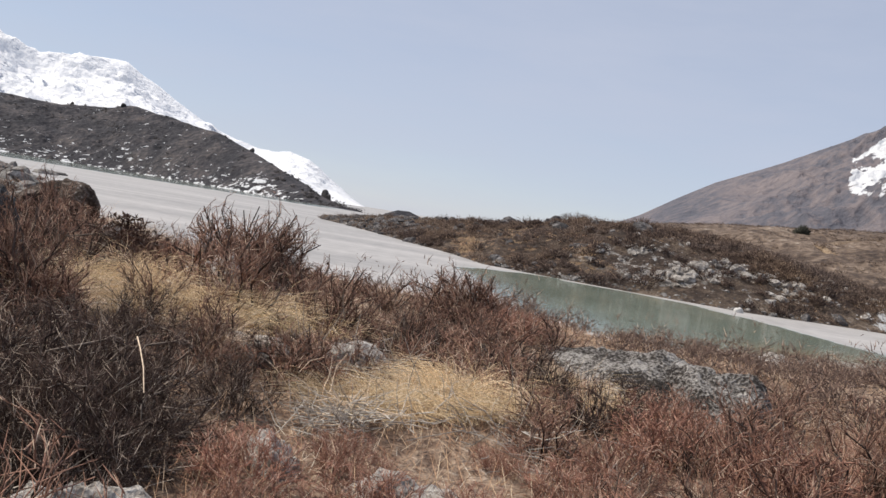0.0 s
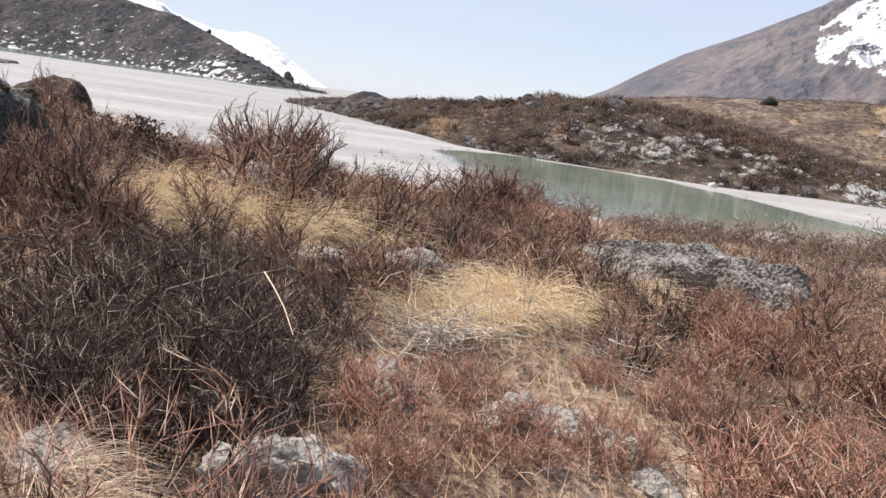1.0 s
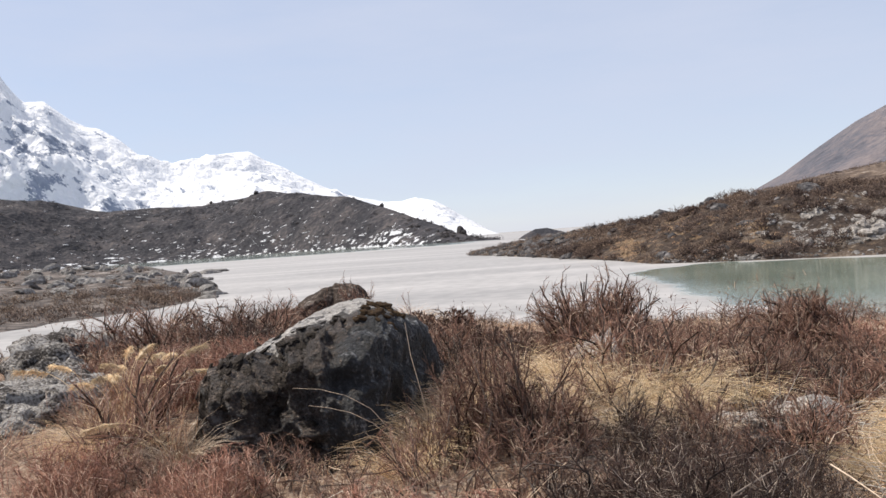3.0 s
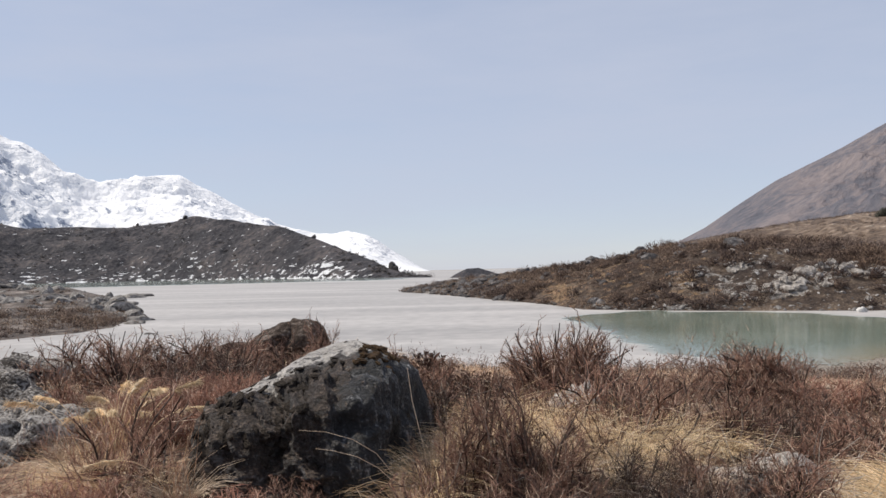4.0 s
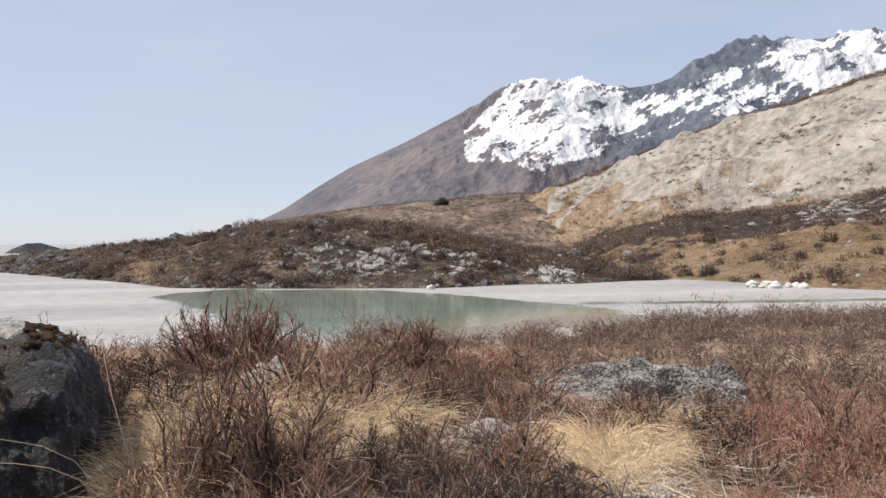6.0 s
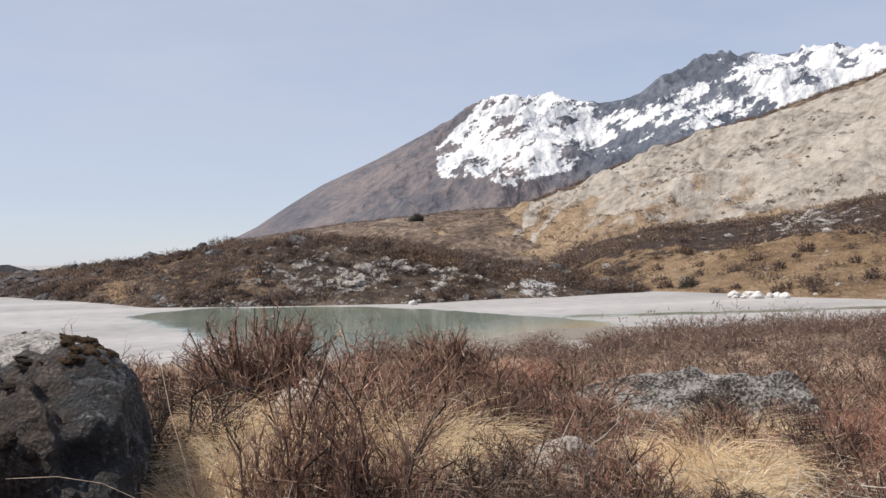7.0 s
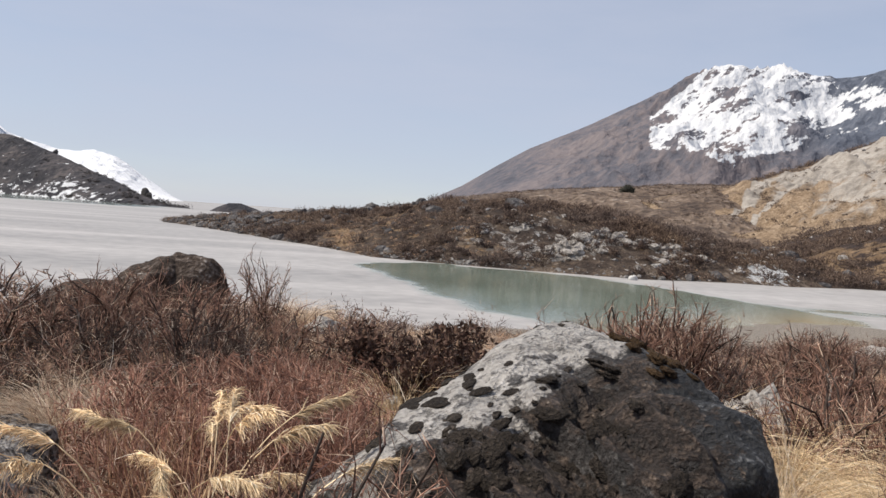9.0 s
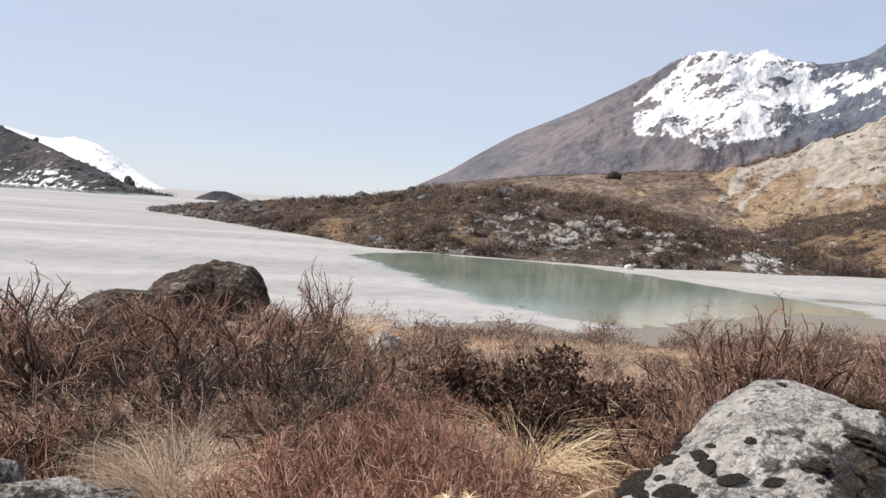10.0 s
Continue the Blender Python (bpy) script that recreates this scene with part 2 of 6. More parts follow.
def lake_material():
    m, nt, b = shade("lake_ice", 0.4, 0.5)
    v = coords(nt)
    streaks = maths(nt, "ADD", maths(nt, "MULTIPLY", grain(nt, coords(nt, (0.22, 1.0, 1.0)), 0.09, 6.0), 0.55), maths(nt, "MULTIPLY", grain(nt, coords(nt, (0.3, 1.0, 1.0)), 0.018, 5.0), 0.45))
    fine = grain(nt, v, 0.7, 5.0)
    ice = ramp(nt, maths(nt, "ADD", maths(nt, "MULTIPLY", streaks, 0.7), maths(nt, "MULTIPLY", fine, 0.3)),
               ((0.0, (0.17, 0.164, 0.157)), (0.45, (0.325, 0.31, 0.294)), (1.0, (0.53, 0.505, 0.48))))
    deep = ramp(nt, streaks, ((0.0, (0.11, 0.15, 0.118)), (0.5, (0.18, 0.235, 0.19)), (1.0, (0.27, 0.315, 0.265))))
    melt = maths(nt, "ADD", attribute(nt, "melt"), maths(nt, "MULTIPLY_ADD", grain(nt, v, 0.16, 5.0), 0.36, -0.18))
    melt = node(nt, "ShaderNodeMapRange", Value=melt, From_Min=0.35, From_Max=0.65)
    melt.interpolation_type = "SMOOTHSTEP"
    wet = melt.outputs[0]
    silty = maths(nt, "MULTIPLY", attribute(nt, "shallow"), maths(nt, "MULTIPLY_ADD", grain(nt, coords(nt, (0.35, 1.0, 1.0)), 0.5, 5.0), 0.6, 0.5), clamp=True)
    deep = blend(nt, silty, deep, (0.235, 0.215, 0.125))
    nt.links.new(blend(nt, wet, ice, deep), b.inputs["Base Color"])
    nt.links.new(maths(nt, "MULTIPLY_ADD", wet, -0.42, 0.5), b.inputs["Roughness"])
    relief(nt, b, grain(nt, v, 2.2, 4.0), 0.12, 0.03)
    return m


lake_mat = lake_material()


def boulder_material():
    m, nt, b = shade("lichened_boulder", 0.68, 0.45)
    v = coords(nt)
    big, mid, fine = grain(nt, v, 1.6), grain(nt, v, 7.0, 8.0), grain(nt, v, 42.0)
    pale = ramp(nt, maths(nt, "ADD", maths(nt, "MULTIPLY", mid, 0.5), maths(nt, "MULTIPLY", fine, 0.5)),
                ((0.0, (0.20, 0.183, 0.168)), (0.45, (0.43, 0.405, 0.375)), (1.0, (0.64, 0.612, 0.58))))
    dark = ramp(nt, maths(nt, "ADD", maths(nt, "MULTIPLY", mid, 0.6), maths(nt, "MULTIPLY", fine, 0.4)),
                ((0.0, (0.006, 0.0055, 0.005)), (0.42, (0.019, 0.0148, 0.0128)), (0.64, (0.046, 0.038, 0.034)), (0.82, (0.082, 0.077, 0.074)), (0.93, (0.19, 0.18, 0.172)), (1.0, (0.38, 0.37, 0.355))))
    crust = maths(nt, "ADD", attribute(nt, "crust"), maths(nt, "MULTIPLY_ADD", maths(nt, "ADD", maths(nt, "MULTIPLY", big, 0.35), maths(nt, "MULTIPLY", mid, 0.65)), 1.5, -0.75))
    crust = node(nt, "ShaderNodeMapRange", Value=crust, From_Min=0.42, From_Max=0.56).outputs[0]
    patch = node(nt, "ShaderNodeMapRange", Value=grain(nt, v, 10.0, 9.0, 0.3, 0.7, 0.7), From_Min=0.60, From_Max=0.68).outputs[0]
    fleck = node(nt, "ShaderNodeMapRange", Value=grain(nt, v, 34.0, 6.0, 0.3, 0.7, 0.7), From_Min=0.62, From_Max=0.72).outputs[0]
    spots = maths(nt, "MULTIPLY", maths(nt, "MAXIMUM", maths(nt, "MULTIPLY", patch, 0.20), maths(nt, "MULTIPLY", fleck, 0.28)), maths(nt, "MULTIPLY_ADD", big, 0.8, 0.2))
    dark = blend(nt, spots, dark, (0.34, 0.33, 0.32))
    # end wall: near-black ramp puts the shade of its sunless side into the colour
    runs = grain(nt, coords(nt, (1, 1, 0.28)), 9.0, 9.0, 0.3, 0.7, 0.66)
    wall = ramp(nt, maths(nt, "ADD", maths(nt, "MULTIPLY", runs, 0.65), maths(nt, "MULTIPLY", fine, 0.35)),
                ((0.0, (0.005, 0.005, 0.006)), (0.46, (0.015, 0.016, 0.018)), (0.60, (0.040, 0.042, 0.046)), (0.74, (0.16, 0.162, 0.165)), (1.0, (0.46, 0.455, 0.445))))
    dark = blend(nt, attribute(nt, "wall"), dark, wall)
    stain = node(nt, "ShaderNodeMapRange", Value=grain(nt, v, 16.0, 9.0, 0.3, 0.7, 0.7), From_Min=0.66, From_Max=0.74).outputs[0]
    pale = blend(nt, maths(nt, "MULTIPLY", stain, 0.75), pale, (0.075, 0.068, 0.06))
    felt = ramp(nt, maths(nt, "ADD", maths(nt, "MULTIPLY", mid, 0.5), maths(nt, "MULTIPLY", fine, 0.5)), ((0.0, (0.008, 0.006, 0.005)), (0.50, (0.034, 0.0225, 0.0165)), (0.76, (0.105, 0.074, 0.054)), (1.0, (0.34, 0.28, 0.23))))
    felted = maths(nt, "ADD", attribute(nt, "moss"), maths(nt, "MULTIPLY_ADD", grain(nt, v, 5.5, 10.0, 0.3, 0.7, 0.7), 1.2, -0.6))
    felted = node(nt, "ShaderNodeMapRange", Value=felted, From_Min=0.42, From_Max=0.56).outputs[0]
    col = blend(nt, felted, blend(nt, crust, pale, dark), felt)
    rust = maths(nt, "MULTIPLY", attribute(nt, "rust"), maths(nt, "MULTIPLY_ADD", mid, 0.7, 0.3))
    nt.links.new(blend(nt, rust, col, (0.13, 0.052, 0.026)), b.inputs["Base Color"])
    relief(nt, b, maths(nt, "ADD", maths(nt, "ADD", mid, patch), maths(nt, "MULTIPLY", fine, 0.5)), 1.0, 0.04)
    return m


boulder_mat = boulder_material()
moss_mat = earthy("dark_moss", ((0.0, (0.014, 0.011, 0.009)), (0.6, (0.05, 0.040, 0.032)), (1.0, (0.12, 0.098, 0.08))), 9.0, 60.0, 0.6, 1.0, 0.03)
rust_moss = earthy("rust_moss", ((0.0, (0.025, 0.015, 0.009)), (0.6, (0.085, 0.052, 0.027)), (1.0, (0.17, 0.115, 0.06))), 8.0, 70.0, 0.6, 1.0, 0.02)
pale_rock = earthy("pale_granite", ((0.0, (0.10, 0.088, 0.078)), (0.25, (0.33, 0.30, 0.27)), (0.55, (0.60, 0.56, 0.52)), (1.0, (0.76, 0.73, 0.69))), 5.0, 30.0, 0.6, 1.0, 0.05)
slab_rock = earthy("weathered_slab", ((0.0, (0.016, 0.014, 0.013)), (0.36, (0.08, 0.070, 0.064)), (0.48, (0.25, 0.232, 0.215)), (0.64, (0.46, 0.435, 0.41)), (1.0, (0.68, 0.65, 0.62))), 1.9, 30.0, 0.5, 1.0, 0.05)
grey_rock = earthy("grey_scree", ((0.0, (0.05, 0.047, 0.045)), (0.5, (0.17, 0.16, 0.15)), (1.0, (0.42, 0.40, 0.38))), 0.35, 2.5, 0.6, 0.9, 0.1)
white_rock = earthy("white_stone", ((0.0, (0.35, 0.34, 0.33)), (0.5, (0.58, 0.57, 0.55)), (1.0, (0.75, 0.74, 0.72))), 0.8, 5.0, 0.5, 0.7, 0.08)
bark = stalky("grey_brown_bark", (0.030, 0.022, 0.019), (0.085, 0.063, 0.052), (0.34, 0.29, 0.245))
twig_brown = stalky("brown_twigs", (0.070, 0.039, 0.030), (0.265, 0.150, 0.110), (0.60, 0.48, 0.37))
twig_dark = stalky("dark_twigs", (0.020, 0.0125, 0.0105), (0.068, 0.041, 0.033), (0.50, 0.42, 0.35))
twig_red = stalky("reddish_twigs", (0.098, 0.046, 0.034), (0.335, 0.172, 0.124), (0.62, 0.47, 0.37))
leaf_dark = stalky("withered_leaves", (0.05, 0.029, 0.022), (0.135, 0.075, 0.054), (0.27, 0.18, 0.12))
straw_gold = stalky("golden_straw", (0.46, 0.31, 0.17), (0.88, 0.69, 0.44), (0.93, 0.85, 0.70))
straw_pale = stalky("pale_straw", (0.36, 0.265, 0.185), (0.70, 0.555, 0.41), (0.84, 0.76, 0.64))
thicket_twigs = stalky("thicket_twigs", (0.042, 0.028, 0.024), (0.135, 0.088, 0.07), (0.36, 0.27, 0.21))
dead_wood = stalky("grey_dead_wood", (0.22, 0.195, 0.17), (0.52, 0.475, 0.42), (0.70, 0.66, 0.60))
straw_brown = stalky("brown_grass", (0.24, 0.14, 0.086), (0.54, 0.34, 0.215), (0.74, 0.56, 0.37))


def brushy(name, cool, warm, scale):
    """Leafless bushes far off: each bush its own tone, drifting between two tints over the ground."""
    m, nt, b = shade(name, 0.9, 0.15)
    g = nt.nodes.new("ShaderNodeNewGeometry")
    v = coords(nt)
    col = blend(nt, grain(nt, v, scale, 4.0), ramp(nt, g.outputs["Random Per Island"], cool), ramp(nt, g.outputs["Random Per Island"], warm))
    fine = grain(nt, v, scale * 40, 3.0)
    hue = node(nt, "ShaderNodeHueSaturation", Color=col, Value=maths(nt, "MULTIPLY_ADD", fine, 0.9, 0.55))
    nt.links.new(hue.outputs[0], b.inputs["Base Color"])
    return m


far_brush = brushy("far_brush", ((0.0, (0.036, 0.027, 0.026)), (0.6, (0.095, 0.070, 0.062)), (1.0, (0.20, 0.155, 0.13))), ((0.0, (0.052, 0.034, 0.026)), (0.6, (0.135, 0.090, 0.066)), (1.0, (0.27, 0.20, 0.14))), 0.09)
hill_brush = brushy("hill_brush", ((0.0, (0.012, 0.013, 0.0155)), (0.6, (0.034, 0.033, 0.037)), (1.0, (0.075, 0.068, 0.068))), ((0.0, (0.018, 0.016, 0.016)), (0.6, (0.045, 0.039, 0.037)), (1.0, (0.088, 0.076, 0.068))), 0.02)
thicket_dark = brushy("dark_thicket", ((0.0, (0.022, 0.016, 0.016)), (0.6, (0.058, 0.042, 0.039)), (1.0, (0.13, 0.10, 0.088))), ((0.0, (0.028, 0.018, 0.015)), (0.6, (0.075, 0.050, 0.040)), (1.0, (0.15, 0.105, 0.08))), 0.12)
juniper = brushy("dark_juniper", ((0.0, (0.016, 0.020, 0.017)), (1.0, (0.055, 0.060, 0.050))), ((0.0, (0.02, 0.021, 0.018)), (1.0, (0.065, 0.060, 0.048))), 0.5)

# ---- noise and mesh helpers ----


def lattice(x, y, seed):
    xi, yi = np.floor(x).astype(np.int64), np.floor(y).astype(np.int64)
    fx, fy = x - xi, y - yi
    fx, fy = fx * fx * (3 - 2 * fx), fy * fy * (3 - 2 * fy)

    def pick(i, j):
        h = (i * 374761393 + j * 668265263 + seed * 1442695041) & 0xFFFFFFFF
        h = ((h ^ (h >> 13)) * 1274126177) & 0xFFFFFFFF
        return ((h ^ (h >> 16)) & 0xFFFF) / 65535.0

    a, b, c, d = pick(xi, yi), pick(xi + 1, yi), pick(xi, yi + 1), pick(xi + 1, yi + 1)
    return (a * (1 - fx) + b * fx) * (1 - fy) + (c * (1 - fx) + d * fx) * fy


def fbm(x, y, size, octaves=5, seed=1, ridged=False, gain=0.5):
    """Fractal noise in about -1 to 1; size: metres of the largest bumps."""
    out, amp, total, f = 0.0, 1.0, 0.0, 1.0 / size
    for k in range(octaves):
        n = lattice(np.asarray(x, float) * f + 17.3 * k, np.asarray(y, float) * f - 9.1 * k, seed + k) * 2 - 1
        out = out + amp * ((1 - 2 * np.abs(n)) if ridged else n)
        total, amp, f = total + amp, amp * gain, f * 2.03
    return out / total


def soft(e0, e1, x):
    t = np.clip((np.asarray(x, float) - e0) / (e1 - e0), 0, 1)
    return t * t * (3 - 2 * t)


def mesh_of(name, verts, faces, material, smooth=True):
    me = bpy.data.meshes.new(name)
    verts, faces = np.asarray(verts, np.float32), np.asarray(faces, np.int32)
    me.vertices.add(len(verts))
    me.vertices.foreach_set("co", verts.ravel())
    n, k = faces.shape
    me.loops.add(n * k)
    me.loops.foreach_set("vertex_index", faces.ravel())
    me.polygons.add(n)
    me.polygons.foreach_set("loop_start", np.arange(0, n * k, k, dtype=np.int32))
    me.polygons.foreach_set("use_smooth", np.full(n, smooth))
    me.update(calc_edges=True)
    me.materials.append(material)
    return me


def grid_faces(rows, cols, closed=False):
    i, j = np.meshgrid(np.arange(rows - 1), np.arange(cols if closed else cols - 1), indexing="ij")
    j2 = (j + 1) % cols
    return np.stack([i * cols + j, i * cols + j2, (i + 1) * cols + j2, (i + 1) * cols + j], -1).reshape(-1, 4)


def give(me, name, values):
    me.attributes.new(name, "FLOAT", "POINT").data.foreach_set("value", np.asarray(values, np.float32).ravel())


def tubes(lines, radii, sides=3):
    """Tapered twigs: lines (n, k, 3) and radii (n, k) to vertices and quads."""
    n, k, _ = lines.shape
    d = np.gradient(lines, axis=1)
    d /= np.linalg.norm(d, axis=2, keepdims=True) + 1e-9
    ref = np.where(np.abs(d[..., 2:3]) > 0.9, np.array([1.0, 0, 0]), np.array([0, 0, 1.0]))
    u = np.cross(d, ref)
    u /= np.linalg.norm(u, axis=2, keepdims=True) + 1e-9
    w = np.cross(d, u)
    ang = np.arange(sides) * 2 * np.pi / sides
    ring = (u[:, :, None] * np.cos(ang)[:, None] + w[:, :, None] * np.sin(ang)[:, None]) * radii[:, :, None, None]
    verts = (lines[:, :, None] + ring).reshape(-1, 3)
    a, i, j = np.meshgrid(np.arange(n), np.arange(k - 1), np.arange(sides), indexing="ij")
    base = a * k * sides + i * sides
    j2 = (j + 1) % sides
    faces = np.stack([base + j, base + j2, base + sides + j2, base + sides + j], -1).reshape(-1, 4)
    return verts, faces


def cones(lines, radius):
    """Thin pointed twig ends: lines (n, 2, 3) to vertices and triangles."""
    n = len(lines)
    d = lines[:, 1] - lines[:, 0]
    d /= np.linalg.norm(d, axis=1, keepdims=True) + 1e-9
    u = np.cross(d, np.where(np.abs(d[:, 2:3]) > 0.9, np.array([1.0, 0, 0]), np.array([0, 0, 1.0])))
    u /= np.linalg.norm(u, axis=1, keepdims=True) + 1e-9
    w = np.cross(d, u)
    ring = [lines[:, 0] + radius * (u * math.cos(k * 2.0944) + w * math.sin(k * 2.0944)) for k in range(3)]
    at = (np.arange(n) * 4)[:, None, None]
    return np.stack([*ring, lines[:, 1]], 1).reshape(-1, 3), (np.array(((0, 1, 3), (1, 2, 3), (2, 0, 3)))[None] + at).reshape(-1, 3)


def thirds(piece):
    """Quads to triangles."""
    v, f = piece
    return v, (np.concatenate([f[:, [0, 1, 2]], f[:, [0, 2, 3]]]) if f.shape[1] == 4 else f)


def joined(pieces):
    verts, faces, at = [], [], 0
    for v, f in pieces:
        verts.append(v)
        faces.append(f + at)
        at += len(v)
    return np.concatenate(verts), np.concatenate(faces)


# ---- the lie of the land ----
O = np.array((0.9, 1.2))
EYE = 4.5
SHORE_X = (-120, -60, -27, -18, -5, 0, 6, 9, 14, 20, 27, 36, 50, 80, 140)
SHORE_Y = (10, 30, 38, 35, 33, 34, 38, 36, 38.5, 43, 46, 40, 30, 10, -40)


def ground_height(x, y):
    x, y = np.asarray(x, float), np.asarray(y, float)
    shore = np.interp(x, SHORE_X, SHORE_Y)
    top = 2.83 - 0.055 * np.clip(x, -8, 8) + 0.20 * fbm(x, y, 1.9, 4, 3) + 0.035 * fbm(x, y, 0.5, 3, 8)
    top += 0.22 * np.exp(-(((x + 3.0) / 3.0) ** 2 + ((y - 14.5) / 3.5) ** 2))
    top += 0.12 * np.exp(-(((x - 2.0) / 2.5) ** 2 + ((y - 7.5) / 1.8) ** 2))
    top -= 0.28 * soft(-2.7, -4.0, x) * soft(11.0, 9.6, y)
    k = soft(0, 1, (shore - y) / np.maximum(shore - np.interp(x, (-12, -4.5, -1), (3, 8, 13)), 4.0))
    bed = -1.6 * soft(0, 18, y - shore)
    far = np.hypot(x, y)
    behind = soft(30, 400, -y) * 25.0 + 0.4 * fbm(x, y, 30, 3, 5) * soft(10, 40, -y)
    return np.where(far > 900, np.where(y > 0, -2.0, 25.0), top * k + bed + 0.02 * fbm(x, y, 1.5, 3, 6) * (1 - k) + behind)


radius = np.concatenate([(0.001, 0.12), np.geomspace(0.25, 50, 170), np.geomspace(53, 4600, 46)])
turn = np.linspace(0, 2 * np.pi, 440, endpoint=False)
gr, ga = np.meshgrid(radius, turn, indexing="ij")
gx, gy = 0.8 + gr * np.sin(ga), 4.0 + gr * np.cos(ga)
ground = new("ground", mesh_of("ground", np.stack([gx, gy, ground_height(gx, gy)], -1).reshape(-1, 3), grid_faces(len(radius), len(turn), True)[:, ::-1], soil))
tagged(ground, "dry brown lakeside ground of sandy soil and plant litter", "ground", kind="structure")


def landform(name, az, base, ridge, elev, step, rows, rough, seed, material, profile=1.5, back=0.5, size=30.0, foot=-0.6, ridged=False, crest=0.35, octaves=6, gain=0.5, calm=None, gully=None):
    """A hill as seen round the lookout O: az, base distance, ridge distance and ridge elevation (degrees) at its stations."""
    a = np.arange(az[0], az[-1] + step / 2, step)
    db, dr, el = np.interp(a, az, base), np.interp(a, az, ridge), np.interp(a, az, elev)
    zr = EYE + dr * np.tan(np.radians(el))
    s = np.linspace(0, 1, rows)[:, None]
    behind = np.linspace(0, 1, max(8, rows // 4))[1:, None]
    d = np.concatenate([db + (dr - db) * s, dr * (1 + back * behind)])
    z = np.concatenate([foot + (zr - foot) * (1 - (1 - s) ** profile), foot + (zr - foot) * (1 - behind ** 1.3)])
    ar = np.radians(a)[None]
    x, y = O[0] + d * np.sin(ar), O[1] + d * np.cos(ar)
    k = np.concatenate([soft(0, 0.25, s) * (1 - (1 - crest) * soft(0.75, 1.0, s)), np.full_like(behind, crest)])
    if calm:
        k = k * (0.25 + 0.75 * soft(calm[0], calm[1], a))[None]
    z = z + rough * k * fbm(x, y, size, octaves, seed, ridged, gain) * np.clip(zr / (rough * 4 + 1e-6), 0.05, 1)
    if gully:          # runnels down the slope: spacing and depth in metres
        across = d * ar + 3.0 * fbm(x, y, gully[0] * 1.6, 3, seed + 5)
        fall = soft(0.05, 0.35, s) * soft(1.0, 0.82, s)
        fall = np.concatenate([fall, np.zeros_like(behind)])
        z = z + gully[1] * fall * (fbm(across, d * 0.16, gully[0], 4, seed + 7, True, 0.55) - 0.9)
    me = mesh_of(name, np.stack([x, y, z], -1).reshape(-1, 3), grid_faces(len(d), len(a)), material)
    ob = new(name, me)
    return ob, me, x, y, z, d, np.broadcast_to(a, d.shape), np.broadcast_to(np.concatenate([s, 1 + behind]), d.shape)
# lake: one sheet, partly open water
la = np.radians(np.arange(-85, 85.01, 0.75))
ld = np.geomspace(20, 2500, 170)
lr, lt = np.meshgrid(ld, la, indexing="ij")
lx, ly = O[0] + lr * np.sin(lt), O[1] + lr * np.cos(lt)
POND_Y = (36, 40, 45, 50, 60, 70, 75, 78, 82)
POND_LEFT = (13, 9, 7.2, 6.4, 5.2, 3.5, 2.5, 4, 9)
POND_RIGHT = (17, 21, 30, 31, 29, 26, 24.5, 20, 12)
west, east = np.interp(ly, POND_Y, POND_LEFT), np.interp(ly, POND_Y, POND_RIGHT)
inside = np.minimum(np.minimum(lx - west, east - lx) / 3.0, np.minimum(ly - 35.0, 83.0 - ly) / 5.0)
melt = 0.5 + 0.5 * np.clip(inside, -1, 1)
melt = np.maximum(melt, 0.66 * soft(330, 430, ly) * soft(-5, -12, np.degrees(lt)))
strip = np.exp(-((ly - (54.0 - 0.25 * (lx - 30))) / 3.0) ** 2) * soft(27, 33, lx) * 0.62
melt = np.maximum(melt, strip)
lake_me = mesh_of("lake", np.stack([lx, ly, np.zeros_like(lx)], -1).reshape(-1, 3), grid_faces(len(ld), len(la)), lake_mat)
give(lake_me, "melt", melt)
give(lake_me, "shallow", soft(7.0, 1.0, ly - np.interp(lx, SHORE_X, SHORE_Y)) * soft(4, 9, lx))
tagged(new("water", lake_me), "pale frozen lake with a green pool of open water", "lake", kind="structure")

# far bank with its low rocky hill
BANK = landform("far_bank", (-9.6, -8.5, -6, -3, 0.3, 3, 8, 13, 18, 21, 26, 30, 34, 37),
                (172, 160, 138, 115, 99, 85, 82, 80, 80, 80, 86, 88, 95, 98),
                (174, 171, 160, 150, 142, 136, 125, 118, 112, 108, 104, 102, 102, 102),
                (-1.4, -1.25, -0.85, -0.5, -0.12, 0.14, 0.95, 1.25, 1.0, 0.65, -0.2, -0.9, -2.1, -2.7), 0.12, 96, 2.0, 21, bank_earth, 1.7, 0.35, 9.0, -0.3, crest=0.42, gain=0.6)
kaz, ks = BANK[6], BANK[7]


def zone(az, s, across, up):
    """A soft round zone on the bank, by bearing and by height up its slope."""
    return np.exp(-(((kaz - az) / across) ** 2 + ((ks - s) / up) ** 2))


give(BANK[1], "heath", np.clip(0.85 * soft(0.50, 0.72, ks + 0.016 * np.maximum(0, kaz - 12)) * soft(5, 9, kaz) + 0.75 * zone(-2.0, 0.18, 2.6, 0.22) + 0.5 * zone(7.0, 0.15, 2.0, 0.15) + 0.35 * zone(24, 0.45, 3, 0.4), 0, 1) - 0.08)
broken = 0.45 + 0.75 * soft(-0.25, 0.3, fbm(BANK[2], BANK[3], 3.5, 3, 371))
give(BANK[1], "scree", broken * np.clip(0.72 * zone(13.5, 0.28, 4.2, 0.26) + 0.6 * zone(18.5, 0.35, 2.5, 0.22) + 0.42 * zone(24.5, 0.35, 3.5, 0.35) + 0.55 * soft(-2.5, -5, kaz), 0, 1) - 0.10)
